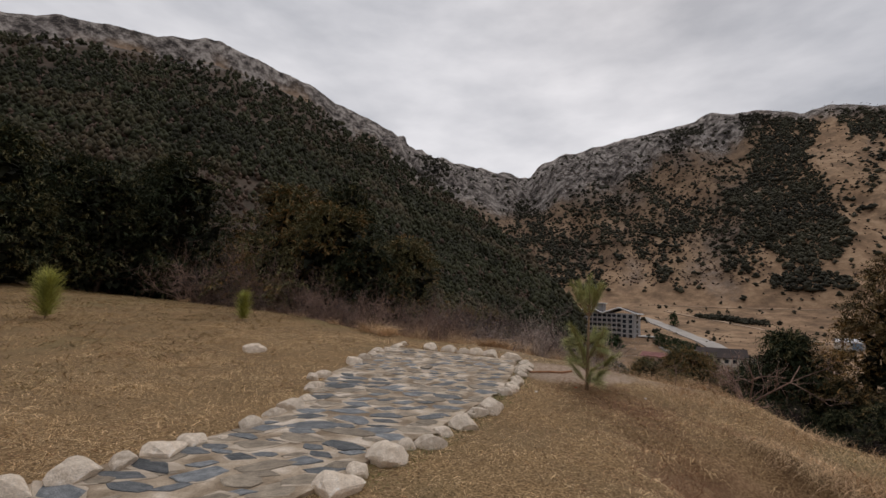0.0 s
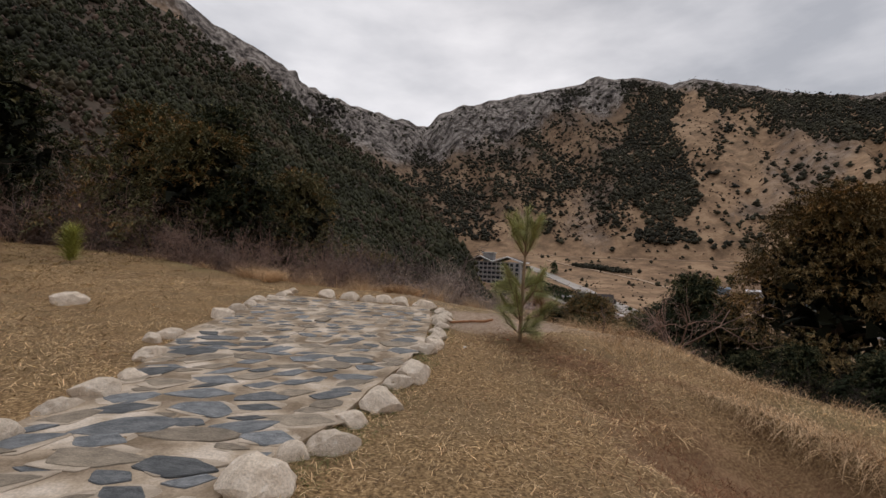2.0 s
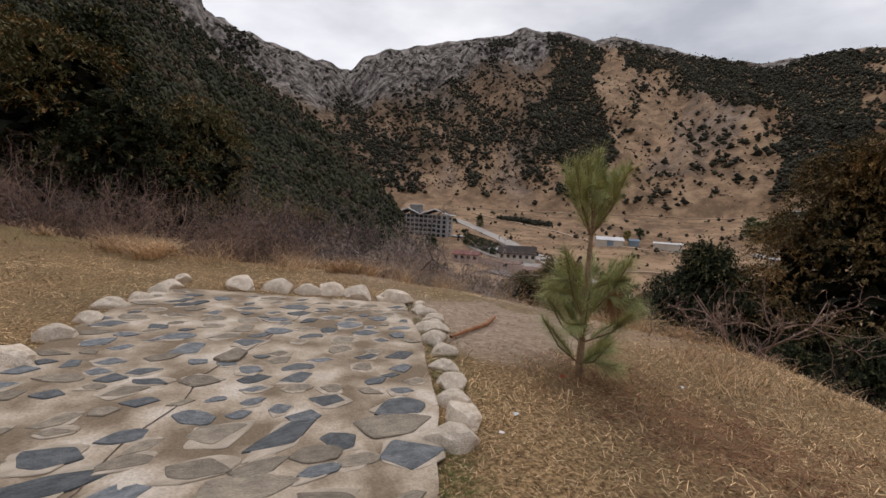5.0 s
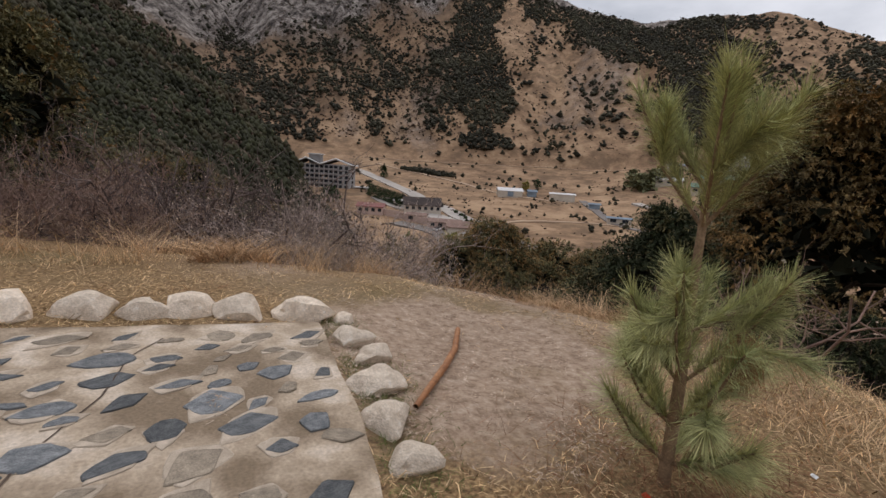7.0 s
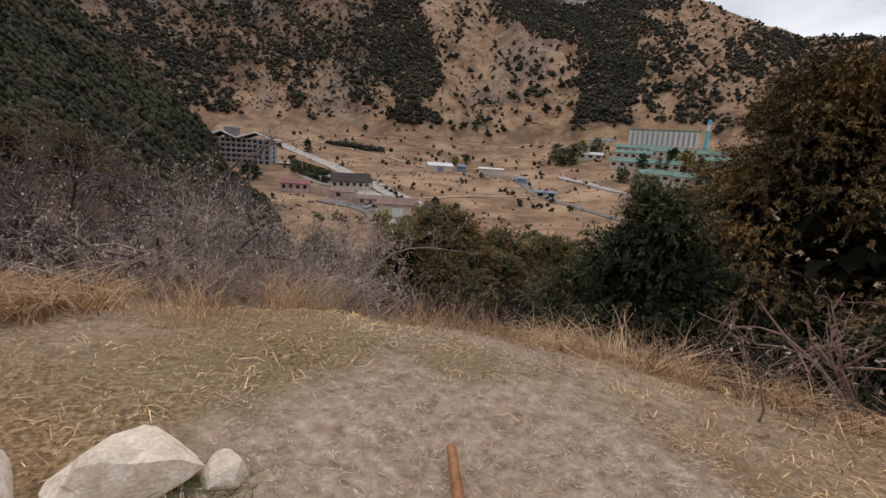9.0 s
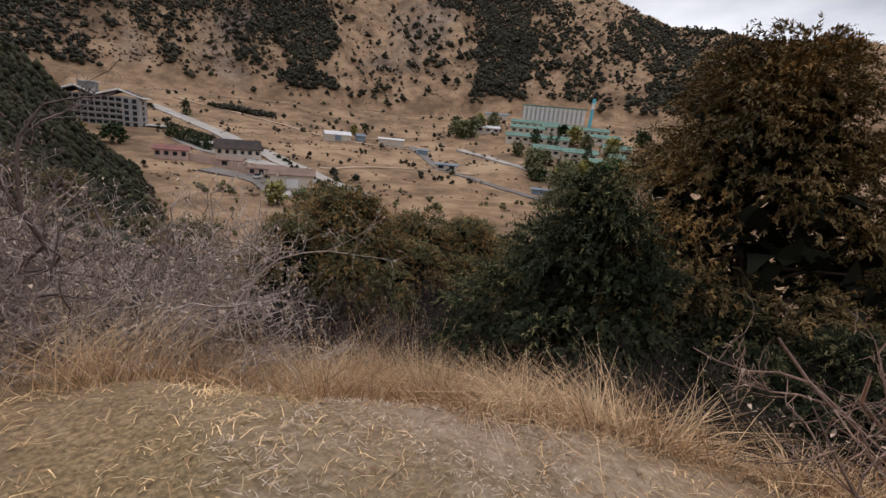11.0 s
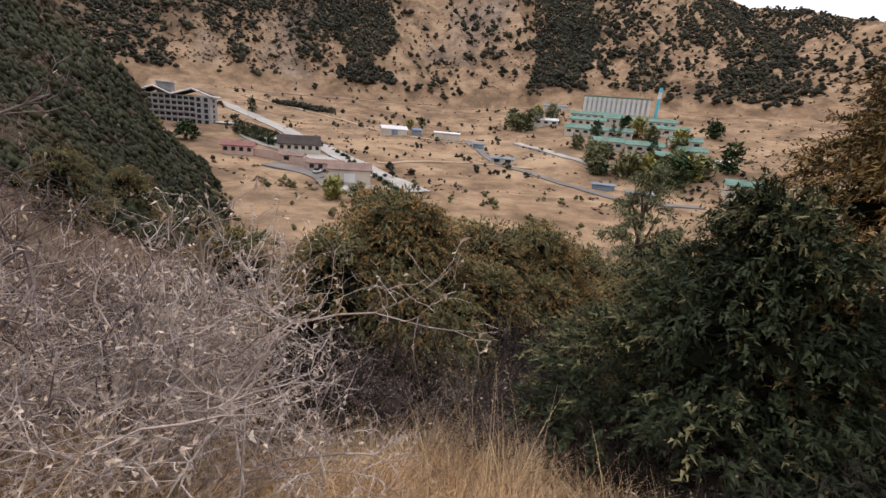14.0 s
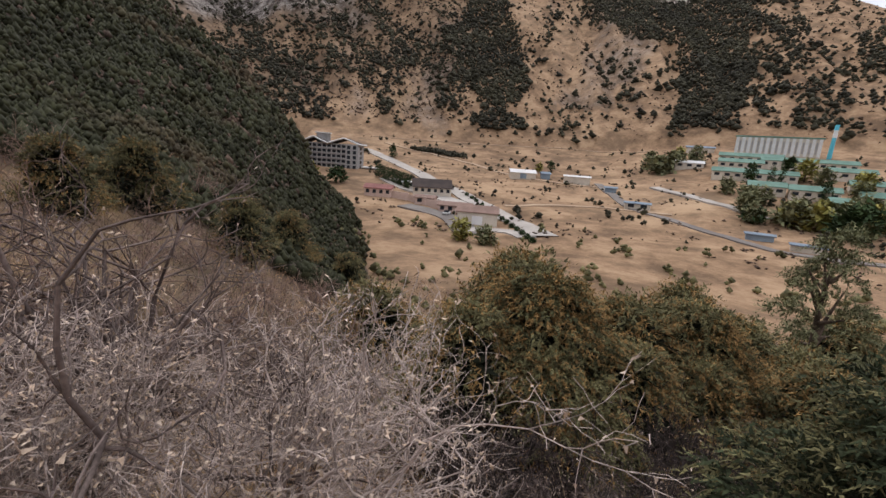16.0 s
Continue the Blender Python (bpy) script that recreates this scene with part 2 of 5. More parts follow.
def lip_x(y):
    return np.interp(y, [1.5, 3.5, 4.9, 5.5, 6.3, 6.9, 7.5], [5.2, 4.8, 4.6, 4.66, 4.72, 4.5, 4.1])


def slip(x, y):
    """Where the turf has slipped away and left a hollow of bare soil under an overhanging lip."""
    edge = lip_x(y) + 0.10 * fbm(x, y, 0.5, 3, 11) + 0.10 * fbm(y, x, 1.3, 2, 12)
    west = smooth(-2.7, -1.2, x - edge + 0.25 * fbm(x, y, 0.7, 3, 13))
    wall = 1 - smooth(-0.07, 0.05, x - edge)
    return west * wall * (1 - smooth(5.5, 7.4, y + 0.3 * fbm(x, y, 0.6, 2, 17))) * smooth(1.0, 3.2, y)


def land(az, r):
    """Height of the ground by bearing (degrees from +y, clockwise) and distance from the middle of the meadow."""
    a = np.radians(az)
    x, y = OX + r * np.sin(a), OY + r * np.cos(a)
    flat = plane(x, y) - 0.15 * smooth(1.2, 3.2, x) * smooth(9.3, 11.2, y) - 0.09 * smooth(2.6, 4.0, x) * (1 - smooth(7.6, 9.2, y))
    rim = np.interp(az, RIM_AZ, RIM_R)
    d = np.maximum(r - rim, 0)
    # valley side, falling away from the rim of the meadow
    fall = np.interp(az, [-60, -35, -15, 5, 15, 180], [0.0, 0.10, 0.30, 0.6, 1, 1])
    valley = np.interp(r, [0, 12, 30, 60, 100, 160, 220, 280, 330, 380, 3000], [0, -3.4, -10, -17, -20.5, -18.6, -13, -7.4, 0, 11, 400])
    valley = valley + 9 * smooth(48, 62, az) * smooth(150, 330, r)
    near = flat - fall * (0.12 * d + 0.35 * np.maximum(d - 0.8, 0) + 0.5 * smooth(0.2, 2.6, d) * (1 - smooth(3.6, 6.4, d)) * smooth(15, 28, az))
    w = smooth(10, 30, r) * fall
    z = near * (1 - w) + np.where(r > 9, valley, near) * w
    # the wooded spur
    r0 = np.interp(az, [-60, -35, -15, 0, 10, 20], [46, 24, 16, 15, 18, 25])
    e0 = np.interp(az, [-60, -35, -15, 0, 10, 20], [1.0, 0.0, -5, -9, -14, -18])
    rb, eb = spur_reach(az), np.interp(az, SPUR_AZ, SPUR_EL)
    s = np.log(np.maximum(r, 1) / r0) / np.log(rb / r0)
    el = e0 + (eb - e0) * np.clip(s, 0, 1) ** 1.15
    zb = OZ + r * np.tan(np.radians(el)) - np.maximum(r - rb, 0) * 0.9
    gul = fbm(az * 3.0, np.log(np.maximum(r, 1)) * 12, 9.0, 3, 2)
    zb = zb + gul * np.clip(s, 0, 1) * (1 - np.clip(s, 0, 1) ** 3) * r * 0.02
    z = np.where(s > 0, np.maximum(z, zb), z)
    # the massif beyond the valley
    ra, ea, ef = crest_reach(az), np.interp(az, SKY_AZ, SKY_EL), foot_el(az)
    t = (r - 380) / (ra - 380)
    tc = np.clip(t, 0, 1)
    crag = fbm(az * 1.0, r * 0.0 + 3, 1.6, 3, 5) * 0.35
    el = ef + (ea + crag + np.where(az < -8, 0.7, 0.1) - ef) * tc ** 0.85
    za = OZ + r * np.tan(np.radians(el)) - np.maximum(r - ra, 0) * 1.0
    ribs = 1 - np.abs(fbm(az + 0.02 * r, r * 0.012, 7.0, 4, 9)) * 2
    za = za + ribs * np.sin(np.pi * np.clip(tc, 0, 1)) * 26 + fbm(az * 2, r * 0.05, 3.0, 4, 4) * 5 * smooth(0, 0.15, tc) * (1 - smooth(0.93, 1.0, tc))
    cliff = smooth(0.62, 0.75, tc) * (1 - smooth(0.82, 0.95, tc)) * ((az < 33) & (az > -20))
    za = za + cliff * np.abs(fbm(az * 1.0, r * 0.02, 1.4, 4, 6)) * 30
    z = np.where(t > 0, np.maximum(z, za), z)
    far = smooth(1200, 2400, r)
    z = z * (1 - far) + far * np.minimum(z, 60)
    z = z + fbm(x, y, 1.1, 3, 1) * 0.035 * (1 - smooth(20, 60, r)) + fbm(x, y, 5.0, 3, 3) * 0.10 * smooth(4, 9, r) * (1 - smooth(60, 120, r))
    z = z + fbm(x, y, 14.0, 3, 8) * 0.9 * smooth(25, 80, r) * (1 - smooth(300, 380, r))
    # a small worn bank where the turf has slipped away
    return z - 0.46 * slip(x, y) * (1 + 0.3 * fbm(x, y, 0.45, 3, 18))


def polar(x, y):
    dx, dy = np.asarray(x, dtype=float) - OX, np.asarray(y, dtype=float) - OY
    return np.degrees(np.arctan2(dx, dy)), np.maximum(np.hypot(dx, dy), 0.01)


def gz(x, y):
    az, r = polar(x, y)
    out = land(az, r)
    return float(out) if np.ndim(out) == 0 else out


LEFT = np.array([(-6.5, -3), (-4.6, 0.5), (-2.75, 3.7), (-1.9, 5.3), (-1.7, 6.5), (-1.8, 8.3), (-1.55, 10.2), (-1.15, 12.0)])
RIGHT = np.array([(-4.0, -3), (-2.3, 0.9), (-0.75, 4.0), (0.05, 5.6), (0.72, 7.1), (1.15, 8.3), (1.5, 9.7), (1.72, 11.45)])


def inside_path(x, y, grow=0.0):
    xl, xr = np.interp(y, LEFT[:, 1], LEFT[:, 0]), np.interp(y, RIGHT[:, 1], RIGHT[:, 0])
    return (x > xl - grow) & (x < xr + grow) & (y < 11.75 - 0.17 * (x + 1.15) + grow)


# ground: one sheet to the horizon
az_list = np.concatenate([np.arange(-180, -62, 3.0), np.arange(-62, 96, 0.25), np.arange(96, 180, 1.0)])
r_list = np.concatenate([[0.02], 0.3 * 1.025 ** np.arange(0, 362)])
AZ, RR = np.meshgrid(az_list, r_list)
ZZ = land(AZ, RR)
XX, YY = OX + RR * np.sin(np.radians(AZ)), OY + RR * np.cos(np.radians(AZ))
nr, na = AZ.shape
idx = np.arange(nr * na).reshape(nr, na)
quads = np.stack([idx[:-1, :], idx[1:, :], np.roll(idx, -1, 1)[1:, :], np.roll(idx, -1, 1)[:-1, :]], -1).reshape(-1, 4)[:, ::-1]
ground_me = mesh_of("ground", np.stack([XX, YY, ZZ], -1).reshape(-1, 3), quads.copy(), None, True)
EL = np.degrees(np.arctan2(ZZ - OZ, RR))
TA = np.clip((RR - 380) / (crest_reach(AZ) - 380), 0, 1.2)
on_massif = (RR > 385) & (AZ > -10)
nz = fbm(AZ, EL, 3.0, 4, 12)
rock = np.where(on_massif & (AZ < 33), np.maximum(smooth(-1.2, 0.6, EL - np.interp(AZ, [8, 18, 28.6, 33], [12.4, 16.2, 18.0, 18.8]) + nz * 2.5), 0.35 * smooth(0.1, 0.5, nz + 0.1 * TA)), 0.0)
rock = np.maximum(rock, np.where(on_massif & (AZ >= 33) & (AZ < 62), smooth(0.9, 0.97, TA + nz * 0.06), 0.0))
rock = np.maximum(rock, np.where((AZ < -8) & (RR > 280), smooth(-2.4, -1.1, EL - np.interp(AZ, SKY_AZ, SKY_EL) + nz * 1.5), 0.0))
rock = np.maximum(rock, np.where(on_massif & (AZ > 41) & (AZ < 53) & (EL > 6), 0.45 * smooth(-0.1, 0.5, nz), 0.0))
brush = np.where(on_massif, smooth(-1.5, 1.5, EL + 2.5 * nz - np.interp(AZ, [8, 15, 22, 30, 34], [3, 5.5, 8, 8.8, 8])) * (1 - smooth(30, 36, AZ + 3 * nz)) * (0.5 + 0.5 * nz), 0.0)
spur_mask = smooth(0.0, 0.15, np.log(np.maximum(RR, 1) / 24) / np.log(20)) * (EL < np.interp(AZ, SPUR_AZ, SPUR_EL) + 0.3) * (RR < spur_reach(AZ) * 1.3) * (AZ < 23)
brush = np.maximum(brush, spur_mask * (1 - 0.8 * ((AZ < -20) & (AZ > -36) & (RR < 60))))
brush = np.maximum(brush, smooth(6, 14, RR) * (1 - smooth(40, 100, RR)) * smooth(-40, -20, AZ) * (0.55 + 0.35 * nz))
dirt = np.exp(-((((XX - 2.9) * 0.8 + (YY - 10.9) * 0.6) / 2.1) ** 2 + (((YY - 10.9) * 0.8 - (XX - 2.9) * 0.6) / 1.35) ** 2) ** 1.2) + 0.6 * fbm(XX, YY, 0.8, 5, 14)
dirt = np.maximum(smooth(0.3, 0.8, dirt), (0.35 + 0.6 * fbm(XX, YY, 1.1, 4, 16)) * smooth(8.6, 10.2, YY) * smooth(0.2, 1.8, XX) * (RR < 7))
dirt = np.clip(dirt, 0, 1)
soil = slip(XX, YY) * (0.6 + 0.4 * fbm(XX, YY, 0.5, 3, 15))
green = 0.45 * smooth(0.05, 0.5, fbm(XX, YY, 2.4, 3, 21)) * (RR < 30)
for key, field in (("rock", rock), ("brush", brush), ("dirt", dirt), ("soil", soil), ("green", green)):
    at = ground_me.attributes.new(key, "FLOAT", "POINT")
    at.data.foreach_set("value", field.ravel().astype(np.float32))


def ground_material():
    m = bpy.data.materials.new("meadow_soil_and_rock")
    m.use_nodes = True
    n, l = m.node_tree.nodes, m.node_tree.links
    b = n["Principled BSDF"]
    b.inputs["Roughness"].default_value, b.inputs["Specular IOR Level"].default_value = 0.95, 0.1
    co = n.new("ShaderNodeTexCoord")

    def noise_of(scale, detail=6.0, rough=0.6, stretch=None):
        t = n.new("ShaderNodeTexNoise")
        t.inputs["Scale"].default_value, t.inputs["Detail"].default_value, t.inputs["Roughness"].default_value = scale, detail, rough
        src = co.outputs["Object"]
        if stretch:
            mp = n.new("ShaderNodeMapping")
            mp.inputs["Scale"].default_value = stretch
            l.new(src, mp.inputs["Vector"])
            src = mp.outputs["Vector"]
        l.new(src, t.inputs["Vector"])
        return t.outputs["Fac"]

    def ramp_of(fac, *stops):
        rp = n.new("ShaderNodeValToRGB")
        els = rp.color_ramp.elements
        while len(els) < len(stops):
            els.new(0.5)
        for e, (p, c) in zip(els, stops):
            e.position, e.color = p, (*c, 1)
        l.new(fac, rp.inputs["Fac"])
        return rp.outputs["Color"]

    def mix(fac, a, c):
        x = n.new("ShaderNodeMixRGB")
        l.new(fac, x.inputs["Fac"])
        l.new(a, x.inputs["Color1"])
        l.new(c, x.inputs["Color2"])
        return x.outputs["Color"]

    def attr(name):
        a = n.new("ShaderNodeAttribute")
        a.attribute_name = name
        return a.outputs["Fac"]

    fine, mid, large = noise_of(38.0), noise_of(2.2), noise_of(0.012)
    straw = ramp_of(fine, (0.36, (0.10, 0.06, 0.03)), (0.5, (0.25, 0.157, 0.078)), (0.64, (0.46, 0.31, 0.16)))
    tan = ramp_of(large, (0.35, (0.25, 0.148, 0.088)), (0.55, (0.37, 0.235, 0.145)), (0.7, (0.45, 0.31, 0.195)))
    far = n.new("ShaderNodeVectorMath")
    far.operation = "LENGTH"
    l.new(co.outputs["Object"], far.inputs[0])
    fr = n.new("ShaderNodeMapRange")
    fr.inputs["From Min"].default_value, fr.inputs["From Max"].default_value = 30, 90
    l.new(far.outputs["Value"], fr.inputs["Value"])
    patch = ramp_of(noise_of(0.05, 12.0, 0.76), (0.41, (0.085, 0.062, 0.042)), (0.5, (0.27, 0.175, 0.107)), (0.6, (0.47, 0.325, 0.205)))
    half = n.new("ShaderNodeValue")
    half.outputs[0].default_value = 0.62
    tan = mix(half.outputs[0], tan, patch)
    straw = mix(ramp_of(noise_of(0.9, 5.0, 0.6), (0.42, (0, 0, 0)), (0.6, (0.7, 0.7, 0.7))), straw, ramp_of(fine, (0.35, (0.13, 0.084, 0.045)), (0.65, (0.27, 0.186, 0.10))))
    col = mix(fr.outputs["Result"], straw, tan)
    col = mix(attr("green"), col, ramp_of(fine, (0.35, (0.09, 0.085, 0.035)), (0.65, (0.24, 0.19, 0.095))))
    col = mix(attr("brush"), col, ramp_of(noise_of(0.06), (0.35, (0.05, 0.04, 0.03)), (0.65, (0.13, 0.092, 0.068))))
    crack = noise_of(0.075, 12.0, 0.76, (1, 1, 0.3))
    col = mix(attr("rock"), col, ramp_of(crack, (0.42, (0.04, 0.034, 0.031)), (0.5, (0.18, 0.153, 0.137)), (0.59, (0.40, 0.355, 0.32))))
    col = mix(attr("dirt"), col, ramp_of(noise_of(11.0, 12.0, 0.74), (0.37, (0.23, 0.16, 0.112)), (0.47, (0.34, 0.245, 0.178)), (0.55, (0.42, 0.315, 0.235)), (0.65, (0.53, 0.425, 0.335))))
    col = mix(attr("soil"), col, ramp_of(mid, (0.35, (0.14, 0.07, 0.042)), (0.65, (0.30, 0.17, 0.108))))
    l.new(col, b.inputs["Base Color"])
    bp = n.new("ShaderNodeBump")
    bp.inputs["Strength"].default_value, bp.inputs["Distance"].default_value = 0.6, 0.016
    l.new(fine, bp.inputs["Height"])
    bp2 = n.new("ShaderNodeBump")
    bp2.inputs["Strength"].default_value, bp2.inputs["Distance"].default_value = 0.6, 9.0
    l.new(crack, bp2.inputs["Height"])
    l.new(bp.outputs["Normal"], bp2.inputs["Normal"])
    gate = n.new("ShaderNodeMath")
    gate.operation = "MULTIPLY"
    gate.inputs[1].default_value = 0.7
    l.new(attr("rock"), gate.inputs[0])
    l.new(gate.outputs["Value"], bp2.inputs["Strength"])
    l.new(bp2.outputs["Normal"], b.inputs["Normal"])
    return m


ground_me.materials.append(ground_material())
tagged(new("ground", ground_me), "dry autumn meadow falling to a valley below rocky mountains", "ground", kind="structure")

# ---- foliage builders ----
def unit(v):
    return v / np.maximum(np.linalg.norm(v, axis=-1, keepdims=True), 1e-9)


def strips(base, direction, length, width, droop, segs=2, bend=None):
    """Many tapering ribbons: grass blades, needles, leaves. Returns verts and quads; the tip is a narrow end."""
    k = len(base)
    side = unit(np.cross(direction, rng.normal(size=(k, 3)) * 0.3 + np.array([0, 0, 1.0]) * (np.abs(direction[:, 2:3]) < 0.9) + np.array([1.0, 0.3, 0]) * (np.abs(direction[:, 2:3]) >= 0.9)))
    out = []
    for i in range(segs + 1):
        f = i / segs
        c = base + direction * (length * f)[:, None]
        c[:, 2] -= droop * length * f * f
        if bend is not None:
            c = c + bend * (length * f * f)[:, None]
        w = width * (1 - f * 0.85) * 0.5
        out += [c - side * w[:, None], c + side * w[:, None]]
    v = np.stack(out, 1)
    m = 2 * (segs + 1)
    q = np.array([[2 * i, 2 * i + 1, 2 * i + 3, 2 * i + 2] for i in range(segs)])
    f = (np.arange(k)[:, None, None] * m + q[None]).reshape(-1, 4)
    return v.reshape(-1, 3), f


def tubes(a, b, ra, rb, sides=3):
    """Many tapering sticks from points a to points b."""
    d = unit(b - a)
    ref = np.where(np.abs(d[:, 2:3]) < 0.9, np.array([[0, 0, 1.0]]), np.array([[1.0, 0, 0]]))
    u = unit(np.cross(d, ref))
    w = np.cross(d, u)
    rings = []
    for c, r in ((a, ra), (b, rb)):
        for i in range(sides):
            t = 2 * math.pi * i / sides
            rings.append(c + (u * math.cos(t) + w * math.sin(t)) * r[:, None])
    v = np.stack(rings, 1)
    q = np.array([[i, (i + 1) % sides, sides + (i + 1) % sides, sides + i] for i in range(sides if sides > 2 else 1)])
    f = (np.arange(len(a))[:, None, None] * 2 * sides + q[None]).reshape(-1, 4)
    return v.reshape(-1, 3), f


def join(*sets):
    vs, fs, at = [], [], 0
    for v, f in sets:
        vs.append(v)
        fs.append(f + at)
        at += len(v)
    return np.concatenate(vs), np.concatenate(fs)


def branch_out(starts, dirs, lens, rads, levels, kids, spread, shrink, gnarl=0.25, up=0.1, steps=3, sag=0.0):
    """Grows a branching frame; returns the segments of each level as (a, b, ra, rb)."""
    out = []
    for level in range(levels):
        segs_a, segs_b, r_a, r_b = [], [], [], []
        p, d = starts.copy(), dirs.copy()
        nodes = [(p.copy(), d.copy(), 0.0)]
        for s in range(steps):
            d = unit(d + rng.normal(size=d.shape) * gnarl + np.array([0, 0, up - sag * level]))
            q = p + d * (lens / steps)[:, None]
            segs_a.append(p), segs_b.append(q)
            r_a.append(rads * (1 - 0.55 * s / steps)), r_b.append(rads * (1 - 0.55 * (s + 1) / steps))
            p = q
            nodes.append((p.copy(), d.copy(), (s + 1) / steps))
        out.append((np.concatenate(segs_a), np.concatenate(segs_b), np.concatenate(r_a), np.concatenate(r_b)))
        if level == levels - 1:
            break
        ns, nd, nl, nrad = [], [], [], []
        for _ in range(kids[level]):
            pick = rng.integers(1, steps + 1, size=len(starts))
            pos = np.stack([nodes[i][0] for i in range(steps + 1)], 0)[pick, np.arange(len(starts))]
            dr = np.stack([nodes[i][1] for i in range(steps + 1)], 0)[pick, np.arange(len(starts))]
            ns.append(pos)
            nd.append(unit(dr + rng.normal(size=dr.shape) * spread))
            nl.append(lens * shrink * rng.uniform(0.6, 1.2, len(starts)))
            nrad.append(rads * 0.5)
        starts, dirs, lens, rads = np.concatenate(ns), np.concatenate(nd), np.concatenate(nl), np.concatenate(nrad)
    return out


def bare_shrub(size, height, stems, twig_mat, kids=(4, 5, 4), leaves=0, thick=0.022, fan=0.75):
    """Leafless shrub: limbs and twigs, perhaps some withered leaves. Returns (name, mesh) parts."""
    ang = rng.uniform(0, 2 * math.pi, stems)
    tilt = rng.uniform(0.1, fan, stems)
    d = np.stack([np.cos(ang) * tilt, np.sin(ang) * tilt, np.ones(stems) * 0.75], 1)
    s = np.stack([np.cos(ang) * size * 0.16, np.sin(ang) * size * 0.16, np.full(stems, -0.1)], 1) * rng.uniform(0.2, 1, (stems, 1))
    lv = branch_out(s, unit(d), np.full(stems, height * 0.75) * rng.uniform(0.7, 1.15, stems), np.full(stems, thick), 4, kids, 0.85, 0.56, 0.30, 0.03, 4)
    limbs = join(*[tubes(*seg, sides=4) for seg in lv[:2]])
    twigs = join(*[tubes(*seg[:2], np.maximum(seg[2], 0.0028), np.maximum(seg[3], 0.0018), sd) for seg, sd in zip(lv[2:], (3, 2))])
    parts = [("limb", mesh_of("limb", *limbs, twig_mat)), ("twig", mesh_of("twig", *twigs, twig_mat))]
    if leaves:
        tips = lv[3][1]
        pick = rng.integers(0, len(tips), leaves)
        dr = unit(rng.normal(size=(leaves, 3)))
        parts.append(("leaf", mesh_of("leaf", *strips(tips[pick], dr, rng.uniform(0.025, 0.05, leaves), np.full(leaves, 0.026), 0.2, 1), DRYLEAF)))
    return parts


def juniper(height, radius, plumes, material, tip_mat=None, spray=0.07, shape=1.0, clumps=60, skirt=0.03, per=26):
    """Juniper: trunk, limbs, and a crown of feathery plumes gathered in uneven clumps with gaps between them."""
    k = 30
    zs = rng.uniform(0.06, 0.8, k) * height
    ang = rng.uniform(0, 2 * math.pi, k)
    out = radius * (1 - (zs / height) ** (1.4 * shape)) * rng.uniform(0.6, 0.95, k)
    a = np.stack([np.zeros(k), np.zeros(k), zs], 1)
    b = np.stack([np.cos(ang) * out, np.sin(ang) * out, zs + 0.2 * height * rng.uniform(0.0, 0.8, k)], 1)
    limbs = tubes(a, b, np.full(k, height * 0.009), np.full(k, height * 0.003), 5)
    hs = np.linspace(-0.4, height * 0.9, 7)
    tp = np.stack([0.02 * height * np.sin(hs * 1.7), 0.016 * height * np.cos(hs * 1.3), hs], 1)
    tr = height * 0.026 * (1 - np.linspace(0, 0.85, 7))
    trunk = tubes(tp[:-1], tp[1:], tr[:-1], tr[1:], 8)
    # clump centres sit out towards the surface of an uneven cone
    cz = (rng.uniform(0, 1, clumps) ** 0.9) * (1 - skirt) + skirt
    ca = rng.uniform(0, 2 * math.pi, clumps)
    body = np.clip(1 - np.abs(cz - 0.22) ** (1.5 * shape) * 1.25, 0.1, 1)
    cr = radius * body * np.sqrt(rng.uniform(0.35, 1.0, clumps)) * (1 + 0.22 * np.sin(ca * 3 + 1.3) + 0.15 * np.sin(ca * 5 + cz * 9))
    cen = np.stack([np.cos(ca) * cr, np.sin(ca) * cr, cz * height], 1)
    csz = radius * rng.uniform(0.16, 0.32, clumps) * (0.6 + 0.4 * body)
    which = rng.integers(0, clumps, plumes)
    off = unit(rng.normal(size=(plumes, 3))) * (rng.uniform(0.3, 1.0, (plumes, 1)) ** 0.5)
    off[:, 2] = np.abs(off[:, 2]) * 0.8 - 0.25
    base = cen[which] + off * csz[which][:, None]
    outward = unit(off * 0.9 + np.concatenate([unit(cen[which][:, :2]) * 0.8, rng.uniform(-0.1, 0.6, (plumes, 1))], 1) + rng.normal(size=(plumes, 3)) * 0.3)
    length = spray * 4.0 * rng.uniform(0.6, 1.3, plumes)
    # sprays along every plume
    f = np.tile(np.linspace(0.05, 1.0, per), plumes) + rng.uniform(-0.03, 0.03, plumes * per)
    ax = np.repeat(outward, per, 0)
    bb = np.repeat(base, per, 0) + ax * (np.repeat(length, per) * f)[:, None]
    bb[:, 2] -= 0.35 * np.repeat(length, per) * f * f
    bb += rng.normal(size=bb.shape) * spray * 0.16
    dd = unit(ax * 0.9 + rng.normal(size=bb.shape) * 0.62)
    ln = spray * rng.uniform(0.6, 1.25, len(bb)) * (1.15 - 0.5 * f)
    tip = np.repeat(fbm(cen[which][:, 0] + cen[which][:, 1] * 0.7, cen[which][:, 2], 0.45 * radius, 2, 31) + rng.normal(size=plumes) * 0.35 > 0.15, per) & (f > 0.35) if tip_mat else np.zeros(len(bb), dtype=bool)
    # broad strips fill the crown, coloured dark to stand for its inner shade
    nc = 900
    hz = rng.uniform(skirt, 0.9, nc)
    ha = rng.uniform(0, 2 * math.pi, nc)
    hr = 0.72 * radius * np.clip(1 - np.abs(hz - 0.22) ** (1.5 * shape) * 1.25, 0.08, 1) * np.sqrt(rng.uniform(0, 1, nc))
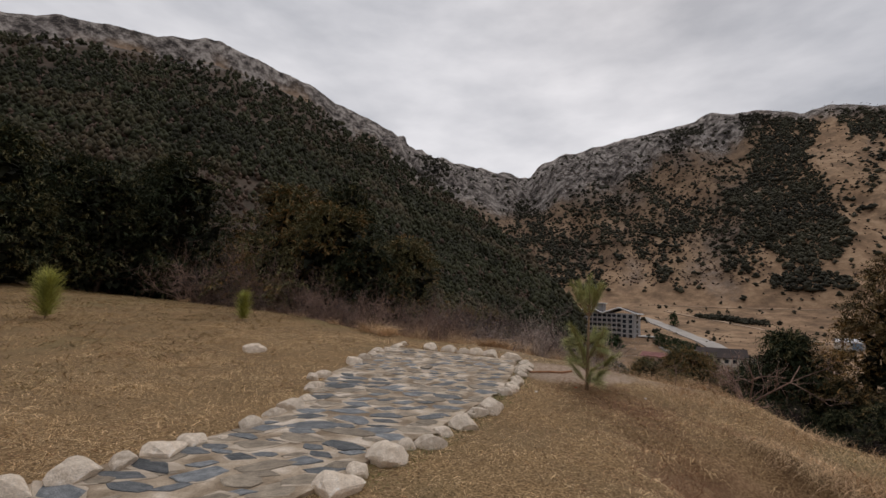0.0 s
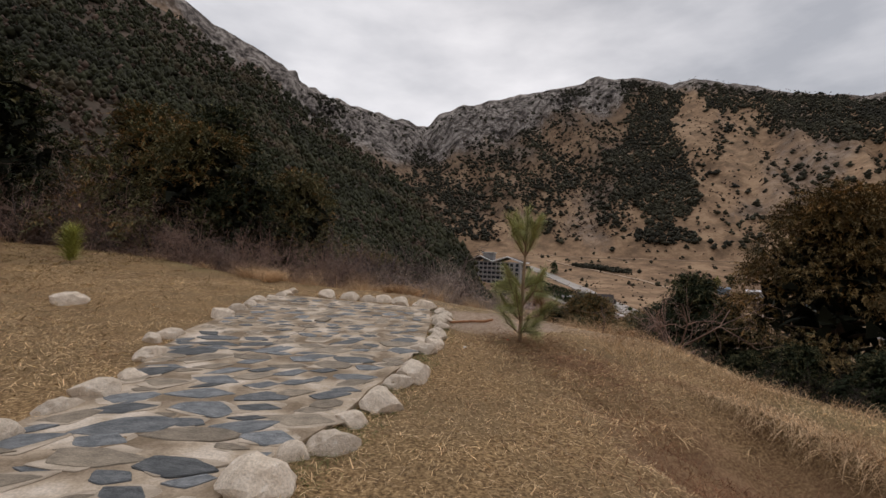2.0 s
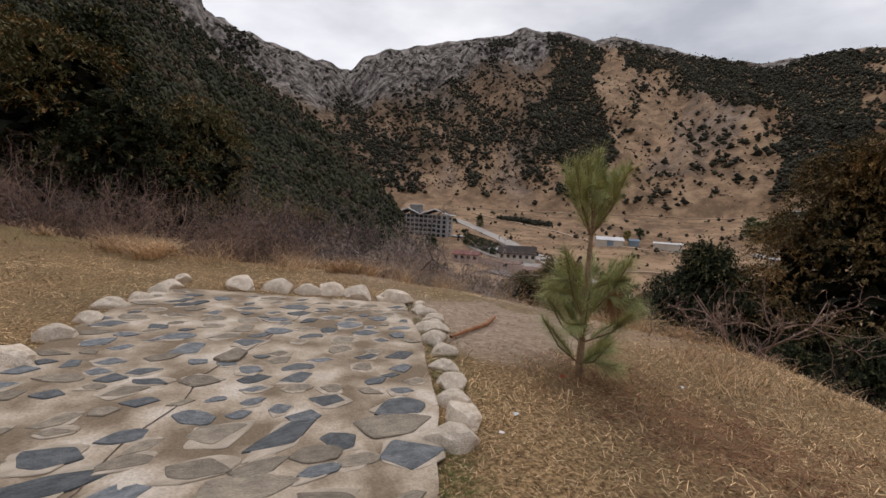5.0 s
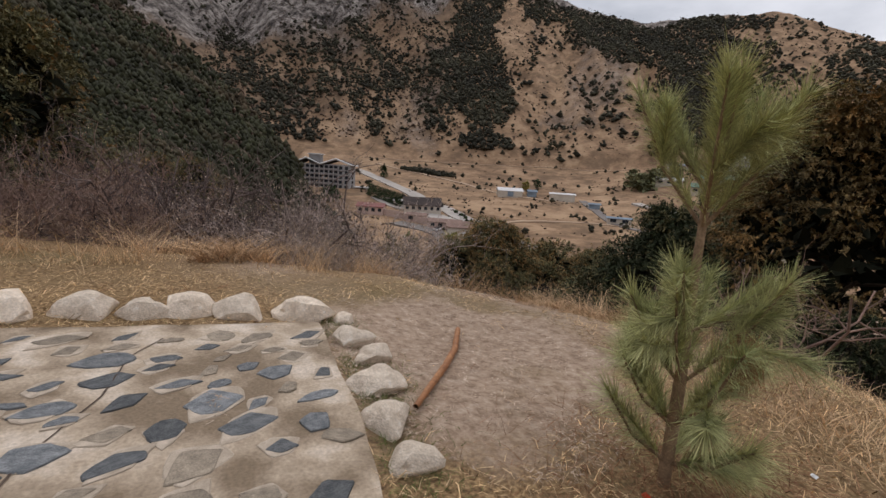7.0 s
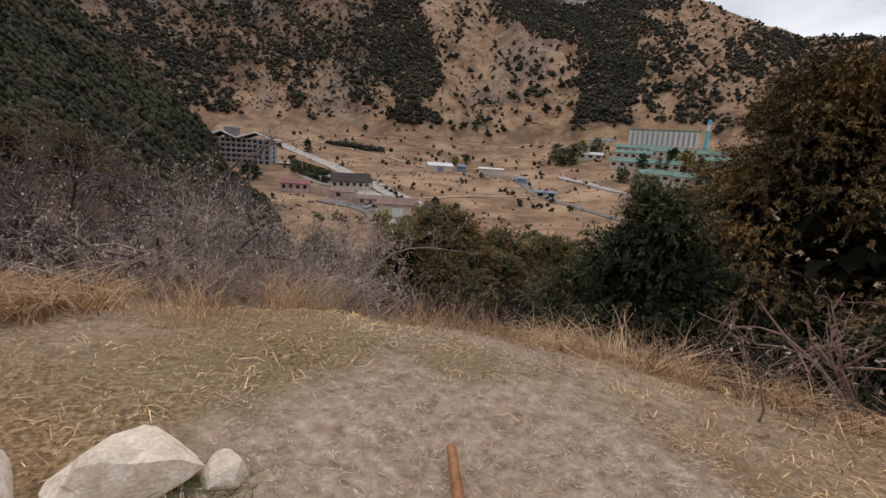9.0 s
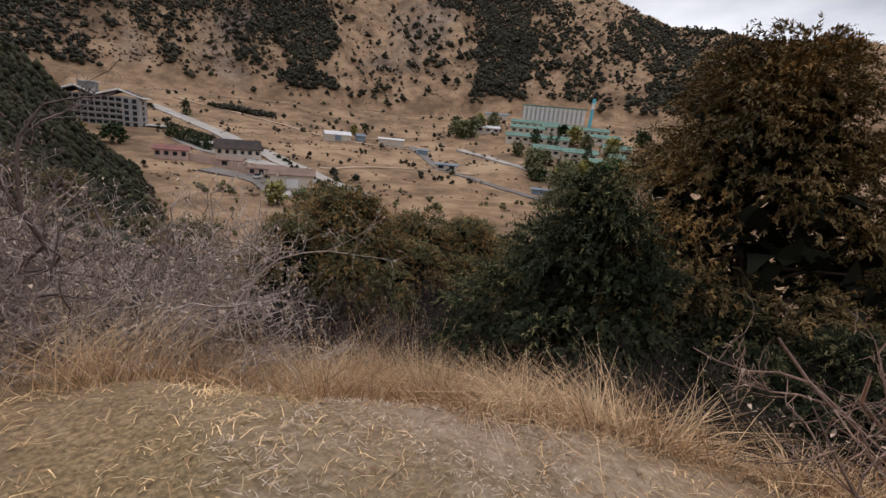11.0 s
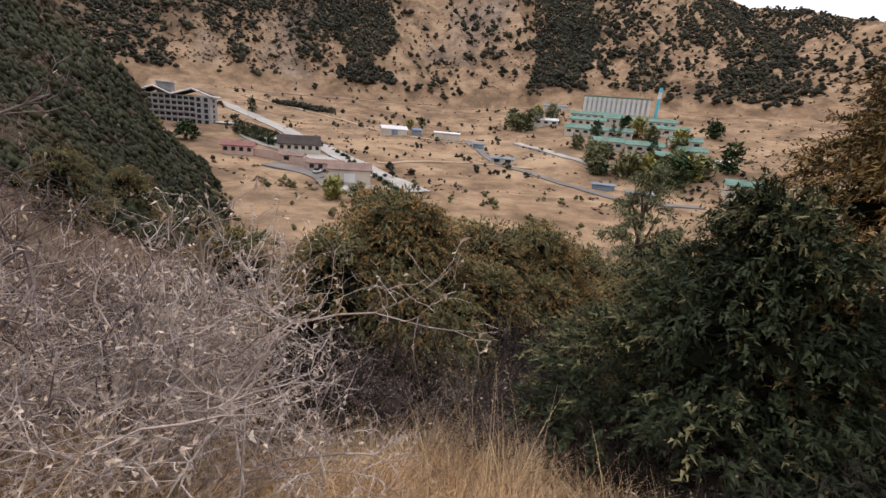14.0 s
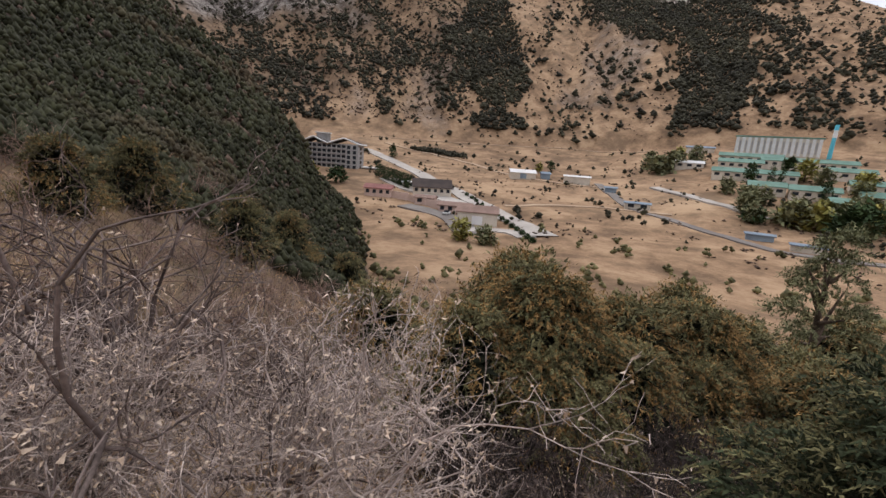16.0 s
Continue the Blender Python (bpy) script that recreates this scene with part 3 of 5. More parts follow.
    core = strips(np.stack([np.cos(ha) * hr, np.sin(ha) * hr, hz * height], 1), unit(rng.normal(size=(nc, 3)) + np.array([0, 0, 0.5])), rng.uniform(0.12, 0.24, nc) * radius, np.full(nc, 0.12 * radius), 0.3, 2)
    parts = [("trunk", mesh_of("trunk", *trunk, BARK, True)), ("limb", mesh_of("limb", *limbs, BARK)), ("inner_foliage", mesh_of("inner_foliage", *core, JUN_SHADE))]
    for nm, sel, mt in (("crown", ~tip, material), ("bronze_spray", tip, tip_mat)):
        if sel.any():
            parts.append((nm, mesh_of(nm, *strips(bb[sel], dd[sel], ln[sel], ln[sel] * 0.42, 0.2, 1), mt)))
    return parts


def plant(name, parts, x, y, label, category, group="", scale=1.0, turn=0.0, sink=0.0, lean=(0, 0)):
    m = Matrix.Translation((x, y, gz(x, y) - sink)) @ Euler((lean[0], lean[1], turn)).to_matrix().to_4x4() @ Matrix.Scale(scale, 4)
    ob = thing(name, m, label, category, group)
    for pname, me in parts:
        p = part(pname, me, ob)
        if pname in ("leaf", "twig", "crown", "bronze_spray", "inner_foliage"):
            p["kind"] = "stuff"
    return ob


def clump_trees(xyz, size, name, label, material, blobs=4, tall=1.0):
    """Far trees and bushes, each a handful of ragged tufts, as one body of woodland."""
    k = len(xyz) * blobs
    cen = np.repeat(xyz, blobs, 0)
    sz = np.repeat(size, blobs)
    level = np.tile(np.arange(blobs) / blobs, len(xyz))
    cen = cen + rng.normal(size=(k, 3)) * np.stack([sz * 0.16 * (1.2 - level), sz * 0.16 * (1.2 - level), sz * 0.05], 1)
    cen[:, 2] += sz * (0.22 + 0.62 * level) * tall
    rad = sz * rng.uniform(0.2, 0.34, k) * (1.15 - 0.6 * level)
    base = np.array([(1, 0, 0), (0.31, 0.95, 0), (-0.81, 0.59, 0), (-0.81, -0.59, 0), (0.31, -0.95, 0), (0.1, 0.05, 1.15), (-0.05, 0.1, -0.9)])
    faces = np.array([(0, 1, 5), (1, 2, 5), (2, 3, 5), (3, 4, 5), (4, 0, 5), (1, 0, 6), (2, 1, 6), (3, 2, 6), (4, 3, 6), (0, 4, 6)])
    v = base[None] * rng.uniform(0.6, 1.35, (k, 7, 1)) * rad[:, None, None]
    rot = rng.uniform(0, 2 * math.pi, k)
    c, s = np.cos(rot)[:, None], np.sin(rot)[:, None]
    v = np.stack([v[..., 0] * c - v[..., 1] * s, v[..., 0] * s + v[..., 1] * c, v[..., 2] * tall], -1) + cen[:, None]
    f = (np.arange(k)[:, None, None] * 7 + faces[None]).reshape(-1, 3)
    return tagged(new(name, mesh_of(name, v.reshape(-1, 3), f, material)), label, "trees", kind="stuff")


def scatter(count, az0, az1, r0, r1, accept, log=False):
    az = rng.uniform(az0, az1, count)
    r = np.exp(rng.uniform(math.log(r0), math.log(r1), count)) if log else rng.uniform(r0, r1, count)
    z = land(az, r)
    el = np.degrees(np.arctan2(z - OZ, r))
    keep = rng.uniform(0, 1, count) < accept(az, el, r)
    az, r, z = az[keep], r[keep], z[keep]
    return np.stack([OX + r * np.sin(np.radians(az)), OY + r * np.cos(np.radians(az)), z], 1), r

# ---- woods and scrub on the mountains ----
def massif_cover(az, el, r):
    n = fbm(az, el, 4.0, 3, 41)
    az = az + 3.4 * fbm(az, el, 2.6, 4, 43)
    el = el + 2.4 * fbm(az, el, 3.0, 4, 44)
    band = (az > np.interp(el, [2, 6, 10, 18], [34.5, 33.6, 30.8, 31.7])) & (az < np.interp(el, [2, 4, 10, 18], [39.5, 39.5, 38.9, 36.6])) & (el > 2.2)
    face_top = np.interp(az, [38, 40.6, 47, 54, 57], [17.2, 17.4, 14.6, 11.7, 5])
    face = (az > 37) & (az < 56.5) & (el < face_top)
    upper = (az > 39) & (az < 58) & (el >= face_top)
    east = (az >= 56) & (az < 61.5) & (el > 3.6)
    foot = np.interp(az, [8, 15, 22, 30, 34], [3, 5.5, 8, 8.8, 6.5])
    cliff = np.interp(az, [8, 18, 28.6, 33], [11.2, 15.4, 17.4, 18.4])
    d = np.full_like(az, 0.16)
    west = az < 34
    d = np.where(west & (el <= foot), 0.05 + 0.5 * (n > 0.28), d)
    d = np.where(west & (el > foot), np.where(n > -0.05, 0.75, 0.28), d)
    d = np.where(west & (el > cliff), 0.07 + 0.55 * (n > 0.25), d)
    d = np.where(face, 0.04 + 0.3 * (n > 0.3), d)
    d = np.where(upper, 0.85, d)
    d = np.where(east, 0.95, d)
    d = np.where(az >= 61.5, np.where(n > 0.12, 0.7, 0.12), d)
    d = np.where(band, 1.0, d)
    return np.clip(d, 0.04, 1)


pts, rr = scatter(34000, -9, 92, 392, 900, lambda a, e, r: massif_cover(a, e, r) * (r < crest_reach(a) * 0.975))
clump_trees(pts, rng.uniform(4.0, 9.6, len(pts)) * (0.75 + rr / 2400), "mountain_junipers", "scattered dark junipers on a tan mountain slope", FARGREEN, 2, 0.75)
pts, rr = scatter(22000, 30, 63, 400, 860, lambda a, e, r: (massif_cover(a, e, r) > 0.75) * 0.8 * (r < crest_reach(a) * 0.97))
clump_trees(pts, rng.uniform(3.0, 6.0, len(pts)) * (0.75 + rr / 2400), "mountain_woods", "bands of dark juniper wood on the mountain", FARGREEN, 2, 0.85)
pts, rr = scatter(9000, 4, 34, 400, 900, lambda a, e, r: 0.7 * ((e > 3) & (r < crest_reach(a) * 0.9)))
more, rm = scatter(9000, 34, 92, 392, 840, lambda a, e, r: 0.35 + 0.5 * fbm(a, e, 2.0, 3, 47))
pts = np.concatenate([pts, more])
clump_trees(pts, rng.uniform(1.6, 4.0, len(pts)), "mountain_scrub", "brown leafless scrub on a rocky slope", FARBROWN, 2, 0.6)


def spur_cover(az, el, r):
    top = np.interp(az, SPUR_AZ, SPUR_EL)
    bald = (az < -14) & (r > 360) & (el > top - 0.25 + 0.5 * fbm(az, el, 2.0, 3, 45))
    return np.where((r > spur_reach(az) * 1.02) | bald | (az > 21.5), 0.0, 1.0)


def evergreen_cover(az, el, r):
    w = 4 * fbm(az, el, 5.0, 3, 46)
    brown = (az + w > -36) & (az + w < -27) & (el + w < 13.5)
    return np.where(brown, 0.08, 1.0) * spur_cover(az, el, r)


pts, rr = scatter(21000, -75, 22, 34, 425, evergreen_cover, True)
clump_trees(pts, rng.uniform(1.9, 5.0, len(pts)) * np.clip(rr / 170, 0.36, 1.2), "hillside_forest", "dense dark evergreen forest on a steep hillside", HILLGREEN, 4, 1.1)
pts, rr = scatter(3600, -75, 22, 62, 420, spur_cover, True)
clump_trees(pts, rng.uniform(1.8, 4.2, len(pts)) * np.clip(rr / 170, 0.4, 1.15), "hillside_bare_trees", "brownish leafless trees among a dark hillside forest", FARBROWN, 3, 1.0)
pts, rr = scatter(420, 18, 90, 24, 150, lambda a, e, r: 0.75 + 0 * a, True)
clump_trees(pts, rng.uniform(0.9, 2.4, len(pts)) * np.clip(rr / 60, 0.7, 1.4), "valley_side_scrub", "brown and olive scrub on the valley side", JUN_OLIVE, 5, 0.8)
pts, rr = scatter(1300, 20, 80, 150, 392, lambda a, e, r: 0.10 + 0.9 * np.maximum(fbm(a * 6, r, 26.0, 3, 48), 0))
clump_trees(pts, rng.uniform(1.2, 4.2, len(pts)), "valley_bushes", "round dark bushes dotted over the valley floor", FARGREEN, 6, 0.75)
pts, rr = scatter(1700, 28, 92, 380, 560, lambda a, e, r: 0.25 + 0.6 * fbm(a, e, 3.0, 3, 49) * (r < 520))
clump_trees(pts, rng.uniform(5.0, 10.5, len(pts)), "slope_junipers", "rounded dark junipers on the lower mountain slope", FARGREEN, 7, 0.7)
pts, rr = scatter(420, 26.3, 33.2, 318, 336, lambda a, e, r: 0.9 * (np.abs(r - (338 - 2.6 * (a - 26.3))) < 5))
clump_trees(pts, rng.uniform(2.5, 4.5, len(pts)), "hedge_row", "dark row of low trees under the slope", FARGREEN, 5, 0.8)

pts, rr = scatter(5200, 20, 82, 130, 395, lambda a, e, r: 0.08 + 0.9 * np.maximum(fbm(a * 5, r, 18.0, 4, 53), 0))
clump_trees(pts, rng.uniform(0.7, 2.4, len(pts)), "valley_scrub", "low brown scrub and weeds over the valley floor", FARBROWN, 3, 0.45)

# ---- buildings in the valley ----
def spot(az, r):
    a = math.radians(az)
    x, y = OX + r * math.sin(a), OY + r * math.cos(a)
    return x, y, gz(x, y)


def dip(az, el):
    """Distance at which the valley floor lies on a bearing at a given angle above or below the level."""
    r = np.linspace(70, 380, 1241)
    e = np.degrees(np.arctan2(land(np.full_like(r, az), r) - OZ, r))
    return float(r[np.argmax(e > el)]) if (e > el).any() else 370.0


def box_mesh(name, x0, x1, y0, y1, z0, z1, material, bevel=0.0):
    bm = bmesh.new()
    bmesh.ops.create_cube(bm, size=1)
    for v in bm.verts:
        v.co = ((x0 + x1) / 2 + v.co.x * (x1 - x0), (y0 + y1) / 2 + v.co.y * (y1 - y0), (z0 + z1) / 2 + v.co.z * (z1 - z0))
    if bevel:
        bmesh.ops.bevel(bm, geom=bm.edges[:], offset=bevel, segments=1, affect="EDGES")
    me = bpy.data.meshes.new(name)
    bm.to_mesh(me)
    bm.free()
    me.materials.append(material)
    return me


def gable_mesh(name, length, depth, z, rise, over, thick, material):
    """A gabled roof of two thick slopes, the ridge along x."""
    hl, hd = length / 2 + over, depth / 2 + over
    prof = [(-hd, z), (0, z + rise), (hd, z), (hd, z - thick), (0, z + rise - thick), (-hd, z - thick)]
    v = [(sx * hl, p[0], p[1]) for sx in (-1, 1) for p in prof]
    f = [(0, 1, 4, 5), (1, 2, 3, 4), (6, 11, 10, 7), (7, 10, 9, 8), (0, 6, 7, 1), (1, 7, 8, 2), (5, 4, 10, 11), (4, 3, 9, 10), (0, 5, 11, 6), (2, 8, 9, 3)]
    return mesh_of(name, v, f, material)


def house(az, r, length, depth, height, rise, turn, wall_mat, roof_mat, label, windows=4, name="house", storeys=1, group="", door=None):
    x, y, z = spot(az, r)
    ob = thing(name, Matrix.Translation((x, y, z)) @ Matrix.Rotation(radians(turn), 4, "Z"), label, "house", group)
    hl, hd = length / 2, depth / 2
    v = [(-hl, -hd, -4), (hl, -hd, -4), (hl, hd, -4), (-hl, hd, -4), (-hl, -hd, height), (hl, -hd, height), (hl, hd, height), (-hl, hd, height), (-hl, 0, height + rise * 0.96), (hl, 0, height + rise * 0.96)]
    f = [(0, 1, 5, 4), (1, 2, 6, 9, 5), (2, 3, 7, 6), (3, 0, 4, 8, 7), (4, 5, 9, 8), (6, 7, 8, 9)]
    part("wall", mesh_of("wall", v, f, wall_mat), ob)
    part("roof", gable_mesh("roof", length, depth, height, rise, 0.5, 0.25, roof_mat), ob)
    if windows:
        step = length / windows
        wm = box_mesh("window", -step * 0.25, step * 0.25, -0.06, 0.06, -0.65, 0.65, GLASS)
        for s in range(storeys):
            for i in range(windows):
                part("window", wm, ob, at=Matrix.Translation((-hl + step * (i + 0.5), -hd, height * (s + 0.55) / storeys)))
    if door:
        part("door", box_mesh("door", -1.6, 1.6, -hd - 0.08, -hd + 0.05, 0, 2.6, door), ob)
    return ob


def hotel():
    x, y, z = spot(17.7, 258)
    z = OZ + 262 * math.tan(radians(-3.3))
    ob = thing("hotel", Matrix.Translation((x, y, z)) @ Matrix.Rotation(radians(-34), 4, "Z"), "grey concrete hotel with white gabled roof edges and dark windows", "hotel")
    part("wall", box_mesh("wall", -15, 7.5, -6, 6, -8, 15.4, GREYWALL), ob)
    part("tower", box_mesh("tower", 7.5, 14, -7.6, 5, -8, 15.4, GREYWALL), ob)
    wm, bm_ = box_mesh("window", -0.95, 0.95, -0.1, 0.1, -0.85, 0.85, GLASS), box_mesh("balcony", -1.25, 1.25, -0.9, 0, -1.15, -0.45, GREYWALL, 0.05)
    for s in range(6):
        for i in range(9):
            w = part("window", wm, ob, at=Matrix.Translation((-13.8 + 2.5 * i, -6.02, 1.6 + 2.45 * s)))
            part("balcony", bm_, w)
    pm = box_mesh("pillar", -0.22, 0.22, -0.9, 0, -8, 15.2, GREYWALL)
    for i in range(10):
        part("pillar", pm, ob, at=Matrix.Translation((-15.0 + 2.5 * i, -6.0, 0)))
    tw = box_mesh("window", -0.1, 0.1, -1.6, 1.6, -0.75, 0.75, GLASS)
    for s in range(6):
        part("window", tw, ob, at=Matrix.Translation((14.02, -1.6, 2.0 + 2.3 * s)))
    for n, (cx, w) in enumerate(((-9.0, 14.0), (6.6, 17.0))):
        v = [(cx - w / 2, -7.6, 15.3), (cx, -7.6, 18.2), (cx + w / 2, -7.6, 15.3), (cx - w / 2, 7, 15.3), (cx, 7, 18.2), (cx + w / 2, 7, 15.3)]
        v += [(a, b, c - 0.35) for a, b, c in v]
        f = [(0, 1, 4, 3), (1, 2, 5, 4), (6, 9, 10, 7), (7, 10, 11, 8), (0, 6, 7, 1), (1, 7, 8, 2), (3, 4, 10, 9), (4, 5, 11, 10), (0, 3, 9, 6), (2, 8, 11, 5)]
        roof = part("roof", mesh_of("roof", v, f, DARKROOF), ob)
        e = 0.42
        ends = np.array([(cx - w / 2, -7.75, 15.3), (cx, -7.75, 18.25), (cx + w / 2, -7.75, 15.3)])
        part("roof_edge", mesh_of("roof_edge", *tubes(ends[:-1], ends[1:], np.full(2, e), np.full(2, e), 4), WHITETRIM), roof, "white roof edge")
        side = np.array([(cx + w / 2, -7.75, 15.3), (cx + w / 2, 7, 15.3)])
        part("roof_edge", mesh_of("roof_edge", *tubes(side[:1], side[1:], np.full(1, e), np.full(1, e), 4), WHITETRIM), roof, "white roof edge")
    part("roof_cabin", box_mesh("roof_cabin", -10, -4, 0, 5, 15.5, 20.2, GREYWALL), ob)
    part("cabin_roof", box_mesh("cabin_roof", -10.6, -3.4, -0.6, 5.6, 20.2, 20.7, WHITETRIM), ob)
    sw = box_mesh('window', -0.8, 0.8, -0.1, 0.1, -0.85, 0.85, GLASS)
    for s in range(6):
        for i in range(2):
            part('window', sw, ob, at=Matrix.Translation((9.2 + 3.0 * i, -7.62, 1.6 + 2.45 * s)))
    part("terrace", box_mesh("terrace", 14, 24, -6, 3, -6, 0.2, WHITEWALL), ob)
    part("canopy", box_mesh("canopy", 15, 23, -5, 2.5, 4.2, 4.6, WHITETRIM), ob)
    for px, py in ((15.5, -4.5), (22.5, -4.5), (15.5, 2), (22.5, 2)):
        part("post", box_mesh("post", px - 0.2, px + 0.2, py - 0.2, py + 0.2, 0.2, 4.2, GREYWALL), ob)


hotel()
house(34.9, dip(34.9, -8.0), 12, 8, 3.8, 1.7, -36, WHITEWALL, BROWNROOF, "pale plaster house with a brown gabled roof", 0, door=WHITETRIM)
house(32.2, dip(32.2, -6.9), 11, 6, 2.4, 1.0, -40, PINKWALL, BROWNROOF, "low pinkish house with a brown roof", 4)
house(28.6, dip(28.6, -6.2), 7, 5, 2.4, 0.8, -42, PINKWALL, BROWNROOF, "small pinkish outbuilding with a brown roof", 2)
house(23.0, dip(23.0, -5.5), 10, 7, 2.8, 1.3, -34, PINKWALL, REDROOF, "low pinkish building with a faded red roof", 4)
house(29.2, dip(29.2, -4.9), 15, 11, 2.6, 3.0, -26, WHITEWALL, DARKROOF, "low white lodge under a broad dark brown roof", 6, "lodge")
house(26.4, dip(26.4, -4.4), 5, 4, 2.4, 0.3, -26, WHITEWALL, WHITETRIM, "small white pavilion with a flat roof", 2, "pavilion")
house(39.9, dip(39.9, -2.4), 13, 8, 3.0, 1.6, -30, WHITEWALL, WHITETRIM, "white shed with a low gabled roof and blue door", 0, "shed", door=BLUE)
house(46.2, dip(46.2, -2.5), 13, 7, 3.4, 0.6, -44, WHITEWALL, WHITETRIM, "long white shed with a flat pale roof", 0, "shed")
house(42.6, dip(42.6, -2.3), 4.5, 4, 2.8, 1.0, -30, BLUE, BLUE, "small blue hut beside sheds", 0, "hut")
house(52.9, dip(52.9, -4.7), 9, 4, 2.2, 0.5, -50, WHITEWALL, BLUE, "white roadside stall with a faded blue roof", 2, "stall")
house(50.0, dip(50.0, -3.2), 5, 4, 2.2, 0.6, -48, BLUE, BLUE, "small blue-grey hut beside the track", 0, "hut")
house(64.6, dip(64.6, -6.4), 7, 3, 1.8, 0.4, -60, BLUE, BLUE, "low blue market stall beside the road", 0, "stall")
house(68.6, dip(68.6, -6.9), 8, 3, 1.8, 0.4, -64, WHITEWALL, BLUE, "low pale stall beside the road", 0, "stall")
house(78.2, dip(78.2, -5.6), 10, 8, 4.6, 1.6, -70, WHITEWALL, GREENROOF, "two-storey white building with a green roof", 3, "house", 2)
house(76.2, dip(76.2, -2.8), 6, 5, 3.0, 0.5, -70, WHITEWALL, WHITETRIM, "small white building with a flat roof", 2)
house(57.6, 300, 14, 8, 3.0, 1.4, -55, WHITEWALL, WHITETRIM, "pale cottage among trees", 3)
wall_pts = [spot(a, dip(a, e)) for a, e in ((24.4, -5.7), (26.5, -6.0), (28.6, -6.4), (30.6, -6.8))]
for (x0, y0, z0), (x1, y1, z1) in zip(wall_pts[:-1], wall_pts[1:]):
    ln, an = math.hypot(x1 - x0, y1 - y0), math.atan2(y1 - y0, x1 - x0)
    m = Matrix.Translation(((x0 + x1) / 2, (y0 + y1) / 2, (z0 + z1) / 2)) @ Matrix.Rotation(an, 4, "Z")
    w = tagged(new("compound_wall", box_mesh("compound_wall", -ln / 2, ln / 2, -0.2, 0.2, -2, 2.6, PINKWALL)), "pinkish plastered compound wall", "wall", "compound walls")
    w.matrix_basis = m


def factory():
    r = 335
    x, y, z = spot(65.0, r)
    z = OZ + r * math.tan(radians(1.9))
    ob = thing("factory_hall", Matrix.Translation((x, y, z)) @ Matrix.Rotation(radians(-66), 4, "Z"), "long white concrete hall with vertical windows and a green roof", "factory")
    part("wall", box_mesh("wall", -20, 20, -6, 6, -6, 9.5, WHITEWALL), ob)
    part("roof", box_mesh("roof", -20.6, 20.6, -6.6, 6.6, 9.5, 10.3, GREENROOF), ob)
    pm, wm = box_mesh("pier", -0.75, 0.75, -0.5, 0, 0, 9.4, WHITETRIM), box_mesh("window", -0.4, 0.4, -0.08, 0.08, -3.2, 3.0, GREYWALL)
    for i in range(14):
        part("pier", pm, ob, at=Matrix.Translation((-19.2 + 2.95 * i, -6, 0)))
    for i in range(13):
        part("window", wm, ob, at=Matrix.Translation((-17.7 + 2.95 * i, -6.02, 4.6)))
    x, y, z = spot(69.2, 345)
    z = OZ + 345 * math.tan(radians(3.1))
    ch = thing("chimney", Matrix.Translation((x, y, z)) @ Matrix.Rotation(radians(4), 4, "Y"), "turquoise and white painted chimney", "chimney")
    for nm, z0, z1, mt in (("shaft", -8, 4, CYAN), ("band", 4, 8, WHITETRIM), ("shaft", 8, 11, CYAN)):
        part(nm, mesh_of(nm, *tubes(np.array([[0, 0, z0]]), np.array([[0, 0, z1]]), np.array([1.15]), np.array([1.0]), 10), mt), ch)
    for az, rd, ln, el in ((63.0, 318, 30, 1.3), (67.6, 308, 40, 0.9), (62.2, 298, 20, 0.2), (70.8, 290, 18, 0.2), (63.4, 270, 34, -1.0), (72.4, 262, 14, -0.8), (64.6, 240, 13, -2.2), (68.4, 238, 16, -2.2), (73.0, 240, 12, -1.9), (71.4, 220, 14, -3.0)):
        house(az, rd, ln, 9, 3.4, 1.9, -66 + (ln % 7), WHITEWALL, GREENROOF, "long low white building with a sea-green roof", int(ln / 4), "barrack", group="green-roofed buildings")


factory()
house(58.5, 352, 16, 6, 3, 1, -60, WHITEWALL, BLUE, "shed with a faded blue roof", 0, "shed")


# roads: strips laid on the slope
def road(name, pts, width, material, label):
    p = np.array([spot(a, dip(a, e))[:2] for a, e in pts])
    seg = np.concatenate([[0], np.cumsum(np.hypot(*np.diff(p, axis=0).T))])
    s = np.linspace(0, seg[-1], max(8, int(seg[-1] / 3)))
    x, y = np.interp(s, seg, p[:, 0]), np.interp(s, seg, p[:, 1])
    for _ in range(4):
        x[1:-1], y[1:-1] = (x[:-2] + 2 * x[1:-1] + x[2:]) / 4, (y[:-2] + 2 * y[1:-1] + y[2:]) / 4
    tx, ty = np.gradient(x), np.gradient(y)
    ln = np.hypot(tx, ty)
    nx, ny = -ty / ln, tx / ln
    rows = []
    for k in (-1, -0.33, 0.33, 1):
        px, py = x + nx * width / 2 * k, y + ny * width / 2 * k
        rows.append(np.stack([px, py, gz(px, py) + 0.12], 1))
    z = np.max([q[:, 2] for q in rows], axis=0)
    for q in rows:
        q[:, 2] = 0.65 * z + 0.35 * q[:, 2] + 0.12
    v = np.concatenate(rows + [rows[0] - [0, 0, 3], rows[3] - [0, 0, 3]])
    k = len(x)
    f = [(j * k + i, j * k + i + 1, (j + 1) * k + i + 1, (j + 1) * k + i) for j in range(3) for i in range(k - 1)]
    f += [(4 * k + i, 4 * k + i + 1, i + 1, i) for i in range(k - 1)] + [(3 * k + i, 3 * k + i + 1, 5 * k + i + 1, 5 * k + i) for i in range(k - 1)]
    return tagged(new(name, mesh_of(name, v, f, material)), label, "road", kind="structure")


